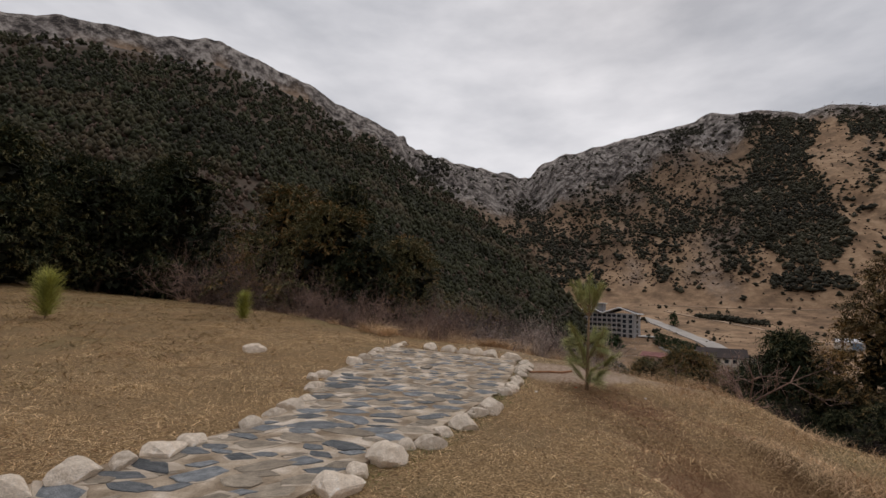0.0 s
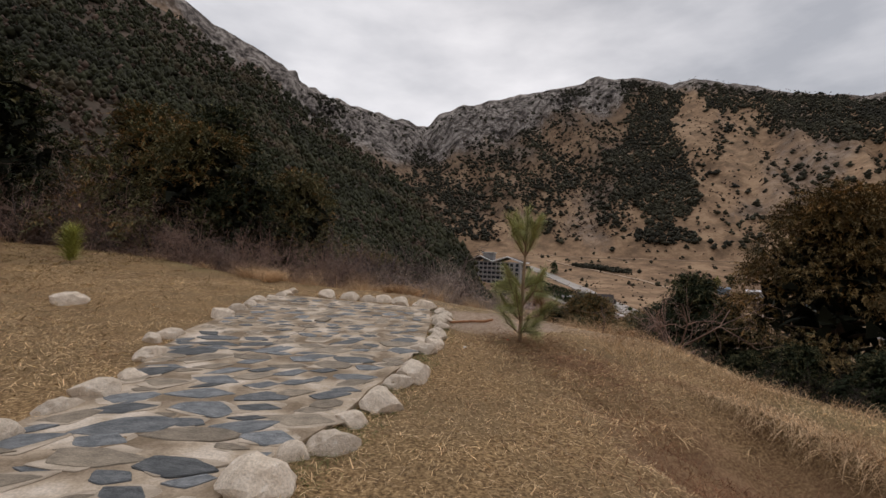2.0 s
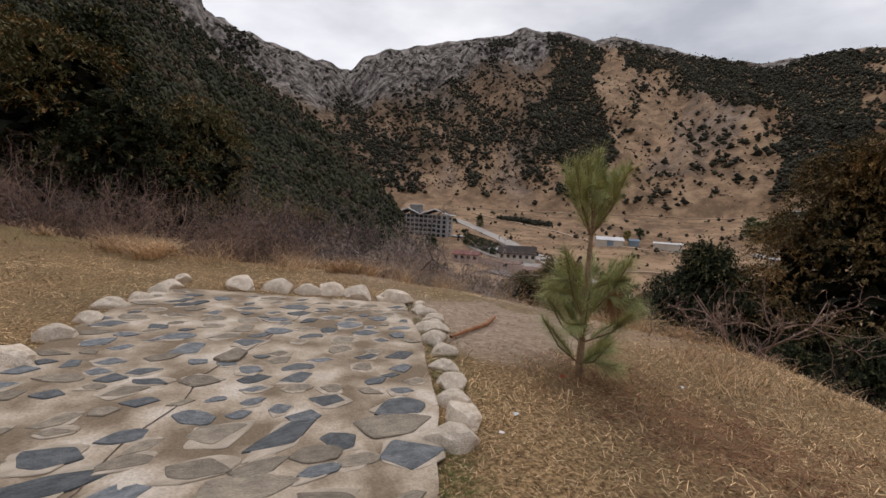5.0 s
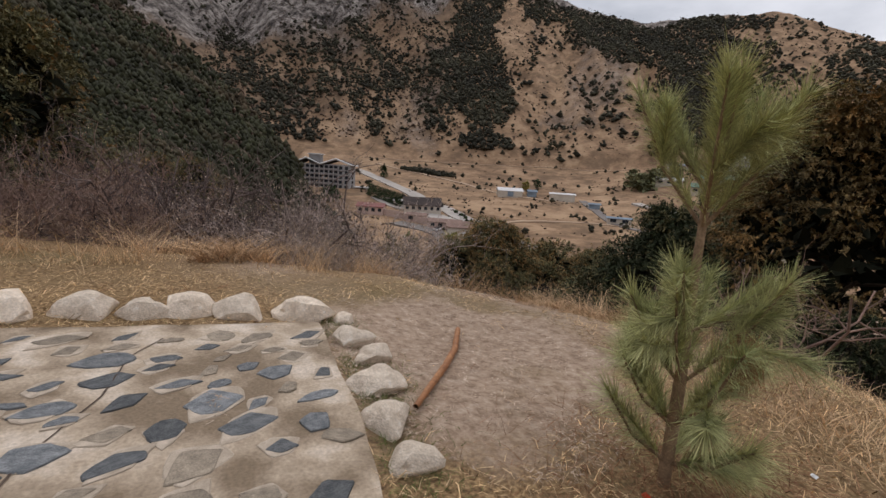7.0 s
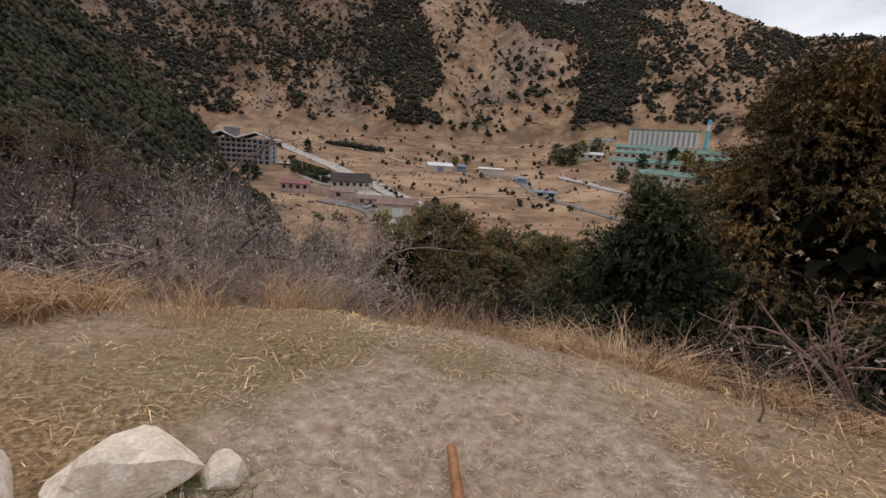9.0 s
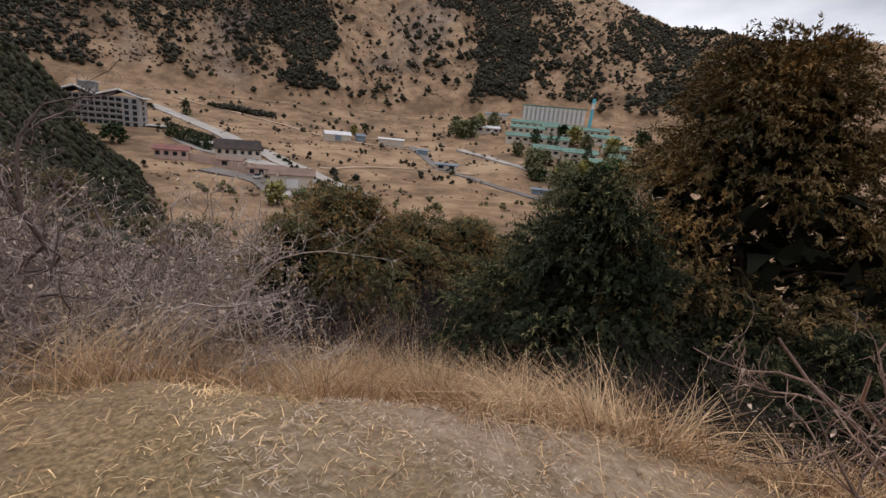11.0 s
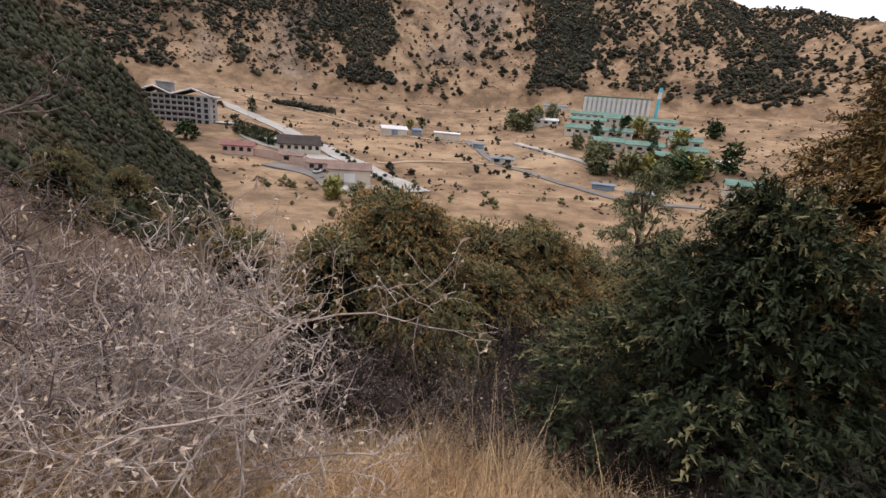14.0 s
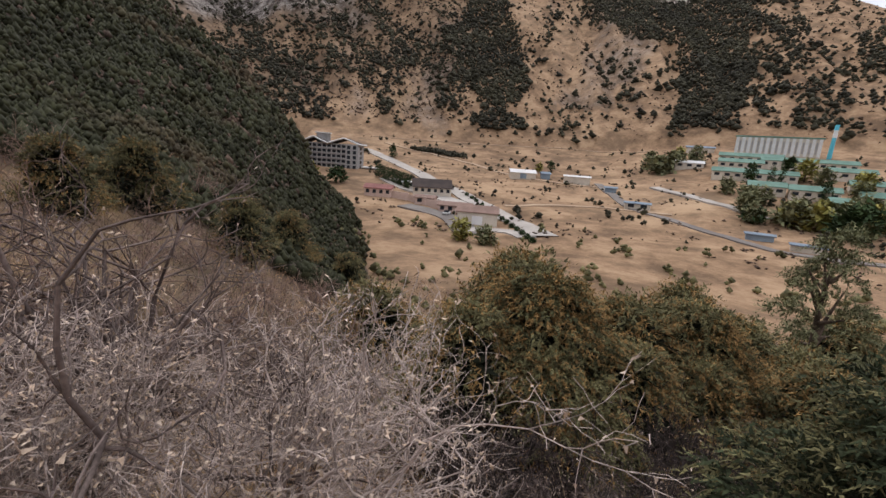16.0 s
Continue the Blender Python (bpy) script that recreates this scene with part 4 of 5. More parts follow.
road("road_valley", [(21.0, -0.3), (23.5, -1.2), (27, -2.5), (31, -4.2), (36, -6.1), (40.6, -7.8), (43, -8.9)], 8, ROAD, "pale grey road running down the valley")
road("road_lodge", [(24.0, -3.6), (27.5, -4.9), (31, -5.5), (34, -6.2)], 9, ROAD, "pale yard between the lodge and the road")
road("road_compound", [(26, -6.6), (29, -7.1), (32, -7.6), (34, -9.4)], 8, YARD, "grey gravel yard beside pinkish walls")
road("road_yard", [(33.5, -9.0), (36, -8.8), (38.5, -8.5), (41, -9.2)], 6, ROAD, "pale drive below the house")
road("road_foot", [(23.5, 0.5), (29, -0.4), (34, -1.2), (39, -2.2), (44, -2.7), (49, -2.7)], 3.5, TRACK, "dusty track along the foot of the mountain")
road("road_cross", [(38.0, -5.8), (43, -5.3), (48.7, -5.0), (52, -5.0), (56.5, -5.0)], 3, TRACK, "pale earth track across the valley floor")
road("road_market", [(48.6, -2.4), (50.5, -3.6), (52.5, -4.9), (57, -5.6), (63, -6.9), (69, -7.4), (75, -7.0)], 4, YARD, "grey road past market stalls")
road("road_upper", [(22, 1.15), (33, 1.1), (44, 1.3), (54, 1.6)], 2.5, TRACK, "tan terrace track under the slope")
road("road_works", [(54.5, -2.3), (57.7, -2.8), (61.9, -3.5), (65, -4.3)], 5, ROAD, "pale road in front of green-roofed buildings")


def far_tree(az, r, height, width, material, label, lift=0.0):
    x, y, z = spot(az, r)
    k = 46
    hz = rng.uniform(0.12, 1, k)
    an = rng.uniform(0, 2 * math.pi, k)
    rad = width / 2 * np.sqrt(np.clip(np.sin(np.pi * (0.12 + 0.85 * hz)), 0, 1)) * rng.uniform(0.2, 1, k)
    base = np.stack([np.cos(an) * rad, np.sin(an) * rad, hz * height], 1)
    d = unit(np.concatenate([np.stack([np.cos(an), np.sin(an)], 1) * 0.8, rng.uniform(-0.1, 0.9, (k, 1))], 1))
    rep = 9
    bb = np.repeat(base, rep, 0) + rng.normal(size=(k * rep, 3)) * width * 0.10
    dd = unit(np.repeat(d, rep, 0) + rng.normal(size=(k * rep, 3)) * 0.5)
    ob = thing("tree", (x, y, z + lift), label, "tree", "trees in the valley")
    part("trunk", mesh_of("trunk", *tubes(np.array([[0, 0, -2.0 - lift]]), np.array([[0, 0, height * 0.8]]), np.array([width * 0.06]), np.array([0.05]), 6), BARK), ob)
    part("crown", mesh_of("crown", *strips(bb, dd, rng.uniform(0.14, 0.3, k * rep) * width, np.full(k * rep, 0.16 * width), 0.2, 1), material), ob)


for az, r, h, w, m_, lb in ((63.2, 258, 9, 5.5, POPLAR, "dark green rounded valley tree"), (64.9, 252, 10, 3.0, POPLAR, "slender dark green poplar tree"), (65.7, 250, 9.5, 3.0, POPLAR, "slender dark green poplar tree"), (69.3, 232, 8, 3.4, POPLAR, "slender dark green poplar tree"), (67.6, 275, 10, 8, YELLOWTREE, "yellow-green autumn tree among roofs"), (69.0, 262, 8, 7, WILLOW, "grey-green bushy valley tree"), (71.8, 240, 8, 6, WILLOW, "grey-green bushy valley tree"), (56.2, 300, 10, 10, WILLOW, "grey-green bushy valley tree"), (58.2, 305, 10, 8, WILLOW, "grey-green bushy valley tree"), (53.8, 305, 9, 9, WILLOW, "grey-green bushy valley tree"), (61.3, 235, 6, 6, WILLOW, "grey-green bushy valley tree"), (64.2, 220, 6, 8, WILLOW, "olive bushy roadside valley tree"), (67.5, 205, 6, 8, WILLOW, "olive bushy roadside valley tree"), (71.5, 205, 7, 8, WILLOW, "olive bushy roadside valley tree"), (14.2, 268, 13, 5, YELLOWTREE, "yellow poplar beside the hotel"), (12.8, 262, 11, 6, POPLAR, "green tree beside the hotel"), (24.3, 300, 7, 5, POPLAR, "dark round tree by the road"), (43.2, 292, 5, 4, POPLAR, "small dark tree behind a hut"), (66.2, 288, 8, 7, POPLAR, "dark green rounded valley tree"), (72.0, 262, 8, 7, YELLOWTREE, "yellow-green autumn tree among roofs"), (72.0, 250, 9, 8, YELLOWTREE, "yellow-green autumn tree among roofs"), (76.8, 215, 11, 8, POPLAR, "dark green rounded valley tree"), (75.0, 290, 8, 8, POPLAR, "dark green rounded valley tree"), (56.6, 318, 9, 7, YELLOWTREE, "yellow-green autumn tree by a track"), (54.8, 290, 8, 13, WILLOW, "grey-green bushy valley tree"), (41.8, 286, 5, 4, YELLOWTREE, "small yellow-green tree by a shed"), (15.0, 200, 7, 7, YELLOWTREE, "yellow-olive tree below the hotel"), (18.0, 205, 6, 7, POPLAR, "green tree below the hotel"), (33, 120, 5, 5, YELLOWTREE, "yellow-olive bush below the house"), (36, 118, 4, 5, WILLOW, "olive bush below the house")):
    far_tree(az, r, h, w, m_, lb)
for i in range(22):
    az = 61.5 + 14.5 * rng.uniform()
    far_tree(az, dip(az, -3.4 - 2.0 * rng.uniform()), rng.uniform(4, 8), rng.uniform(5, 9), (WILLOW, WILLOW, POPLAR, YELLOWTREE)[i % 4], "olive and yellowing bushy tree before green roofs")
for i in range(26):
    az, el = 22.6 + 0.32 * (i % 13), -2.7 - 0.1 * (i % 13) - 0.75 * (i // 13)
    far_tree(az, dip(az, el), 3.6, 2.0, POPLAR, "small clipped dark green garden tree")
for i in range(14):
    az = 33.5 + 0.62 * i
    far_tree(az, dip(az, -5.0 - 0.375 * i * 0.96) , 1.3, 1.7, POPLAR, "low dark bush beside the valley road")

x, y, z = spot(31.2, dip(31.2, -7.4))
car = thing("car", Matrix.Translation((x, y, z + 0.3)) @ Matrix.Rotation(radians(40), 4, "Z"), "small white car parked in a yard", "car")
part("body", box_mesh("body", -2.1, 2.1, -0.85, 0.85, 0.25, 0.85, CARWHITE, 0.15), car)
part("cabin", box_mesh("cabin", -1.2, 1.0, -0.75, 0.75, 0.85, 1.45, GLASS, 0.2), car)
for wx in (-1.3, 1.3):
    for wy in (-0.85, 0.85):
        part("wheel", mesh_of("wheel", *tubes(np.array([[wx, wy - 0.1, 0.3]]), np.array([[wx, wy + 0.1, 0.3]]), np.array([0.32]), np.array([0.32]), 12), DARKROOF), car)

# ---- trees and shrubs round the meadow ----
big = juniper(6.5, 3.0, 9500, JUN_RUST, JUN_TIP, 0.085, 1.0, 230, 0.06, 20)
plant("juniper_tree", big, 11.7, 11.3, "large rusty-olive juniper at the edge of the slope", "tree", turn=0.4)
dark = juniper(3.15, 1.5, 3800, JUN_DARK, JUN_OLIVE, 0.085, 0.9, 130, 0.03, 16)
plant("juniper_tree", dark, 9.05, 12.9, "dark green juniper beside a rusty one", "tree", scale=1.06)
dark_one = [o for o in bpy.data.objects if o.name.startswith("juniper_tree") and o["label"].startswith("dark green")][0]
# small copies added to darken the shaded foot of the big juniper
for px, py, sc in ((9.6, 11.0, 0.66), (8.5, 11.9, 0.5), (8.6, 10.7, 0.5), (9.0, 9.9, 0.62), (9.6, 8.4, 0.8)):
    copy_thing(dark_one, Matrix.Translation((px, py, gz(px, py) - 0.15)) @ Matrix.Rotation(px * 3.1, 4, "Z") @ Matrix.Scale(sc, 4))
low = juniper(3.9, 2.5, 5200, JUN_OLIVE, JUN_TIP, 0.085, 0.72, 110, 0.04, 20)
low_one = plant("juniper_bush", low, 8.6, 17.6, "olive juniper with bronze tips below the rim", "bush", "junipers on the slope", 0.84)
copy_thing(low_one, Matrix.Translation((12.3, 17.3, gz(12.3, 17.3))) @ Matrix.Rotation(2.2, 4, "Z") @ Matrix.Scale(1.12, 4))
ragged = [p for p in juniper(7.4, 1.8, 1000, WILLOW, JUN_OLIVE, 0.11, 0.8, 60, 0.25, 18) if p[0] != "inner_foliage"]
plant("juniper_tree", ragged, 18.9, 17.6, "thin ragged grey-green conifer below the rim", "tree")
far_low = plant("juniper_bush", juniper(3.9, 2.5, 1500, JUN_OLIVE, JUN_TIP, 0.13, 0.72, 90, 0.04, 13), 16.2, 18.2, "olive juniper lower on the slope", "bush", "junipers on the slope")
for px, py, sc, dz in ((15.0, 16.4, 0.85, 0.0), (10.6, 17.5, 0.82, 0.0), (7.2, 17.6, 0.6, 0.0), (9.6, 16.6, 0.58, 0.0), (11.2, 16.4, 0.6, 0.0), (7.9, 16.7, 0.5, 0.1), (13.8, 15.6, 0.8, 0.2), (10.4, 20.2, 1.05, 0.0), (20.0, 22.0, 1.3, 0.0), (22.0, 18.0, 1.3, 0.0), (12.0, 21.5, 1.0, 0.0), (17.5, 20.5, 1.1, 0), (7.4, 21.5, 0.8, 0.3), (15.5, 25.0, 1.1, 0), (14.2, 9.0, 1.1, 0)):
    copy_thing(far_low, Matrix.Translation((px, py, gz(px, py) - dz)) @ Matrix.Rotation(px * 1.9, 4, "Z") @ Matrix.Scale(sc, 4))
tree_a = juniper(7.0, 3.0, 1500, JUN_DARK, JUN_OLIVE, 0.19, 1.0, 100, 0.03, 13)
tree_b = juniper(6.0, 3.0, 1900, JUN_OLIVE, JUN_TIP, 0.17, 1.1, 100, 0.03, 14)
first_a = plant("juniper_tree", tree_a, -20, 25, "tall dark juniper at the edge of the meadow", "tree", "junipers behind the meadow")
first_b = plant("juniper_tree", tree_b, -6.0, 22.5, "broad olive juniper behind bare shrubs", "tree", "junipers behind the meadow")
for src, px, py, sc in ((first_a, -27, 30, 1.3), (first_a, -18, 29, 1.35), (first_a, -23, 21, 1.15), (first_a, -33, 26, 1.4), (first_a, -29, 19, 1.25), (first_a, -24, 36, 1.4), (first_b, -2.6, 23.5, 0.8), (first_b, -12.5, 33, 1.35), (first_b, -8.8, 25.5, 1.15), (first_a, -3.9, 20.8, 0.62), (first_a, -26, 15, 1.0), (first_a, -6.5, 27, 1.1)):
    copy_thing(src, Matrix.Translation((px, py, gz(px, py) - 0.2)) @ Matrix.Rotation(px * 1.7, 4, "Z") @ Matrix.Scale(sc, 4))

sh1 = bare_shrub(3.0, 2.75, 20, TWIG, (6, 6, 6), 1800, 0.034, 1.05)
shrub_1 = plant("bare_shrub", sh1, 2.7, 16.9, "large leafless grey shrub at the meadow edge", "shrub", "bare shrubs", sink=0.1)
sh2 = bare_shrub(2.4, 2.15, 22, PALETWIG, (6, 7, 6), 4200, 0.019, 1.1)
shrub_2 = plant("bare_shrub", sh2, 4.0, 15.9, "pale leafless shrub with a few withered leaves", "shrub", "bare shrubs", sink=0.1)
for src, px, py, sc in ((shrub_1, 0.9, 17.6, 0.9), (shrub_2, 2.8, 15.3, 0.68), (shrub_1, 7.5, 15.6, 0.5), (shrub_1, 8.7, 15.3, 0.48), (shrub_1, 6.7, 16.4, 0.5), (shrub_1, 4.6, 18.6, 0.8), (shrub_2, 5.6, 17.4, 0.8), (shrub_2, 7.7, 15.1, 0.5), (shrub_2, 8.5, 14.5, 0.45), (shrub_1, -9.5, 23.2, 0.9), (shrub_1, -12.0, 25.2, 1.15), (shrub_1, -14.5, 28.2, 1.3), (shrub_1, -7.6, 20.8, 0.7), (shrub_1, -4.6, 19.0, 0.6), (shrub_2, 2.2, 15.9, 0.8)):
    copy_thing(src, Matrix.Translation((px, py, gz(px, py) - 0.1)) @ Matrix.Rotation(px * 2.7, 4, "Z") @ Matrix.Scale(sc, 4))
sh3 = bare_shrub(1.8, 1.9, 18, REDTWIG, (5, 5, 5), 0, 0.018, 0.95)
first_s = plant("bare_shrub", sh3, -2.2, 18.4, "reddish-brown leafless shrub behind the meadow", "shrub", "bare shrubs", sink=0.1)
for px, py, sc in ((-0.4, 18.2, 1.0), (-3.8, 19.6, 1.1), (-5.4, 19.6, 1.15), (-7.3, 21.0, 1.3), (-9.5, 22.0, 1.5), (-12, 26, 1.9), (0.6, 20.2, 1.3), (-1.2, 21.2, 1.3), (-10.5, 29, 2.6), (-16, 30, 1.6), (-18.5, 31, 2.2), (-21, 28, 1.8), (-15, 33, 2.4), (-3.0, 16.6, 0.7), (-1.0, 16.4, 0.7), (-4.8, 17.6, 0.8), (-13.5, 24, 1.6), (6.2, 20.5, 1.2), (2.4, 21.0, 1.4), (4.4, 23.5, 1.5), (-11.5, 31, 2.4), (0.3, 16.2, 0.75)):
    copy_thing(first_s, Matrix.Translation((px, py, gz(px, py) - 0.1)) @ Matrix.Rotation(px * 2.3, 4, "Z") @ Matrix.Scale(sc, 4))
for az_, r_, sc in ((-9, 26, 1.7), (-5, 33, 2.1), (-2, 24, 1.5), (2, 30, 1.9), (5, 40, 2.4), (7, 24, 1.5), (10, 31, 1.9), (13, 24, 1.4), (14, 40, 2.2), (17, 31, 1.8), (19, 23, 1.3), (20, 42, 2.0)):
    px, py = OX + r_ * math.sin(radians(az_)), OY + r_ * math.cos(radians(az_))
    copy_thing(first_s if az_ % 2 else first_b, Matrix.Translation((px, py, gz(px, py) - 0.2)) @ Matrix.Rotation(r_ * 2.3, 4, "Z") @ Matrix.Scale(sc * 0.62 if az_ % 2 else sc * 0.3, 4))
# low shrubs, their bark colour deepened to give the shade under the trees
sh4 = bare_shrub(1.3, 1.4, 16, SHADETWIG, (5, 6, 5), 100, 0.012)
first_t = plant("bare_shrub", sh4, 7.9, 14.9, "tangled low leafless shrub below the rim", "shrub", "bare shrubs", sink=0.1)
for px, py, sc in ((7.2, 15.8, 1.0), (8.6, 14.0, 1.0), (8.9, 15.4, 1.1), (6.2, 16.4, 0.9), (8.0, 12.6, 0.9), (7.0, 11.5, 0.65), (7.4, 12.1, 0.75), (7.1, 10.7, 0.7), (7.8, 11.2, 1.0), (8.6, 9.8, 1.1), (8.2, 8.4, 1.0), (9.4, 12.0, 1.0), (8.0, 13.4, 0.8), (8.8, 7.0, 1.1), (9.6, 5.0, 1.3), (11.0, 15.4, 1.1)):
    copy_thing(first_t, Matrix.Translation((px, py, gz(px, py) - 0.1)) @ Matrix.Rotation(px * 2.9, 4, "Z") @ Matrix.Scale(sc, 4))
sh5 = bare_shrub(0.9, 1.75, 8, REDTWIG, (4, 5, 4), 120, 0.02, 0.5)
plant("bare_shrub", sh5, 6.1, 9.7, "upright reddish leafless shrub beside a juniper", "shrub", "bare shrubs", sink=0.1)


# ---- the young pine ----
def young_pine():
    px, py = 2.72, 8.85
    ob = thing("young_pine", (px, py, gz(px, py)), "young green pine with long needles on the dry slope", "tree")
    ht = 2.05
    axis = np.array([(0, 0, -0.1), (0.01, 0.0, 0.5), (0.03, 0.02, 1.05), (0.05, 0.03, 1.5), (0.06, 0.03, ht)])
    rad = np.array([0.034, 0.03, 0.023, 0.016, 0.008])
    part("trunk", mesh_of("trunk", *tubes(axis[:-1], axis[1:], rad[:-1], rad[1:], 8), PINEBARK, True), ob)
    shoots = [(axis[3], axis[4], 1.0)]
    for h, count, ln, lift in ((0.12, 3, 0.46, 0.8), (0.32, 4, 0.62, 0.75), (0.54, 4, 0.58, 1.0), (0.8, 3, 0.46, 1.3), (1.3, 4, 0.66, 1.3), (1.46, 3, 0.5, 2.0)):
        c = np.array([np.interp(h, axis[:, 2], axis[:, i]) for i in range(3)])
        for i in range(count):
            a = 2 * math.pi * (i + rng.uniform(-0.2, 0.2)) / count + h * 4
            d = unit(np.array([math.cos(a), math.sin(a), lift * rng.uniform(0.45, 1.4)]))
            l1 = ln * rng.uniform(0.8, 1.15)
            mid = c + d * l1 * 0.5 + np.array([0, 0, -0.02])
            tip = mid + unit(d + np.array([0, 0, 0.5])) * l1 * 0.55
            br = part("branch", mesh_of("branch", *tubes(np.array([c, mid]), np.array([mid, tip]), np.array([0.011, 0.008]), np.array([0.008, 0.005]), 5), PINEBARK), ob)
            shoots.append((c + d * l1 * 0.12, tip, 0.9))
            if rng.uniform() < 0.8:
                t2 = mid + unit(d + rng.normal(size=3) * 0.6) * l1 * 0.4
                shoots.append((mid, t2, 0.7))
    for a, b, dens in shoots:
        k = int(620 * dens)
        f = rng.uniform(0.0, 1.0, k)
        ax = unit((b - a)[None])
        base = a + (b - a) * f[:, None]
        d = unit(np.repeat(ax, k, 0) * rng.uniform(0.35, 1.6, (k, 1)) + unit(np.cross(np.repeat(ax, k, 0), rng.normal(size=(k, 3)))) * 0.62)
        part("needles", mesh_of("needles", *strips(base, d, rng.uniform(0.12, 0.2, k), np.full(k, 0.0038), 0.2, 1), NEEDLE), ob)
    k = 420
    c = np.array([0.2, -0.16, 0.78])
    base = c + rng.normal(size=(k, 3)) * 0.03
    d = unit(np.stack([rng.normal(size=k) * 0.25 + 0.15, rng.normal(size=k) * 0.25, -np.ones(k)], 1))
    part("dead_needles", mesh_of("dead_needles", *strips(base, d, rng.uniform(0.12, 0.24, k), np.full(k, 0.0035), 0.1, 1), DEADNEEDLE), ob, "hanging tuft of brown dead needles")


young_pine()
mini = [("stem", mesh_of("stem", *tubes(np.array([[0, 0, -0.05]]), np.array([[0, 0, 0.5]]), np.array([0.012]), np.array([0.005]), 6), PINEBARK))]
mb = np.stack([rng.normal(size=1400) * 0.03, rng.normal(size=1400) * 0.03, rng.uniform(0.05, 0.6, 1400)], 1)
md = unit(np.stack([rng.normal(size=1400), rng.normal(size=1400), rng.uniform(0.3, 1.6, 1400)], 1))
mini.append(("needles", mesh_of("needles", *strips(mb, md, rng.uniform(0.16, 0.34, 1400), np.full(1400, 0.009), 0.1, 1), SEEDLING)))
for px, py, sc in ((-6.4, 14.4, 1.3), (-10.2, 11.6, 1.7), (-13.5, 15.0, 1.6)):
    plant("pine_seedling", mini, px, py, "small yellow-green pine seedling in the meadow", "seedling", "pine seedlings", sc)

# ---- grass ----
def grass(name, x, y, length, width, material, label, droop=0.5, tilt=0.7, segs=2):
    k = len(x)
    base = np.stack([x, y, gz(x, y) - 0.01], 1)
    a = rng.uniform(0, 2 * math.pi, k)
    t = rng.uniform(0.05, tilt, k)
    d = unit(np.stack([np.cos(a) * t, np.sin(a) * t, np.ones(k)], 1))
    bend = np.stack([np.cos(a), np.sin(a), np.zeros(k)], 1) * 0.35
    v, f = strips(base, d, length, width, droop, segs, bend)
    return tagged(new(name, mesh_of(name, v, f, material)), label, "grass", kind="stuff")


def field(count, x0, x1, y0, y1, keep):
    x, y = rng.uniform(x0, x1, count), rng.uniform(y0, y1, count)
    ok = keep(x, y)
    return x[ok], y[ok]


def bare_soil(x, y):
    u, w = (x - 2.9) * 0.8 + (y - 10.9) * 0.6, (y - 10.9) * 0.8 - (x - 2.9) * 0.6
    d = np.exp(-((u / 2.1) ** 2 + (w / 1.35) ** 2) ** 1.2) + 0.6 * fbm(x, y, 0.8, 5, 14)
    return smooth(0.3, 0.7, d)


def on_turf(x, y):
    az, r = polar(x, y)
    patch = (0.55 + 0.6 * fbm(x, y, 1.3, 3, 51)) * (1 - 0.6 * smooth(8.6, 10.2, y) * smooth(0.2, 1.8, x))
    return ~inside_path(x, y, -0.02) & (r < np.interp(az, RIM_AZ, RIM_R) + 1.5) & (rng.uniform(0, 1, len(x)) > bare_soil(x, y) * 0.97) & (rng.uniform(0, 1, len(x)) < patch) & (slip(x, y) < rng.uniform(0.25, 0.8, len(x)))


gx, gy = field(170000, -7, 7, 1.8, 14.5, on_turf)
k = len(gx)
grass("short_dry_grass", gx, gy, rng.uniform(0.05, 0.16, k) * (1 + 0.5 * fbm(gx, gy, 1.7, 2, 52)), rng.uniform(0.004, 0.009, k), STRAW, "short trampled straw-coloured grass", 0.75, 2.4)
gx, gy = field(62000, -24, -2.2, 6, 30, on_turf)
k = len(gx)
grass("meadow_grass", gx, gy, rng.uniform(0.07, 0.24, k), rng.uniform(0.006, 0.014, k), GOLD, "dry straw-coloured meadow grass", 0.5, 1.1)


def tufts(name, cx, cy, blades, reach, l0, l1, width, material, label, droop, tilt):
    """Clumps of blades that splay out from common roots, each clump combed one way by wind and feet."""
    m = len(cx)
    comb = rng.uniform(0, 2 * math.pi, m)
    size = rng.uniform(0.5, 1.3, m)
    w_ = np.repeat(np.arange(m), blades)
    k = len(w_)
    x, y = cx[w_] + rng.normal(size=k) * reach * size[w_], cy[w_] + rng.normal(size=k) * reach * size[w_]
    a = comb[w_] + rng.normal(size=k) * 0.8
    t = rng.uniform(0.15, tilt, k)
    base = np.stack([x, y, gz(x, y) - 0.01], 1)
    d = unit(np.stack([np.cos(a) * t, np.sin(a) * t, np.ones(k)], 1))
    bend = np.stack([np.cos(a), np.sin(a), np.zeros(k)], 1) * 0.45
    v, f = strips(base, d, rng.uniform(l0, l1, k) * size[w_], rng.uniform(0.6, 1.3, k) * width, droop, 2, bend)
    return tagged(new(name, mesh_of(name, v, f, material)), label, "grass", kind="stuff")


gx, gy = field(15000, -6.5, 6.4, 1.6, 13.8, on_turf)
tufts("straw_tufts", gx, gy, 11, 0.045, 0.08, 0.22, 0.0075, STRAW, "matted straw-coloured grass tufts", 0.9, 2.6)
gx, gy = field(7000, -6.5, 6.4, 1.6, 13.8, lambda x, y: on_turf(x, y) & (fbm(x, y, 1.4, 3, 85) > -0.1))
tufts("brown_tufts", gx, gy, 10, 0.05, 0.07, 0.2, 0.007, MATTED, "matted brown grass tufts", 0.9, 2.6)
gx, gy = field(9000, -22, -5, 6, 28, on_turf)
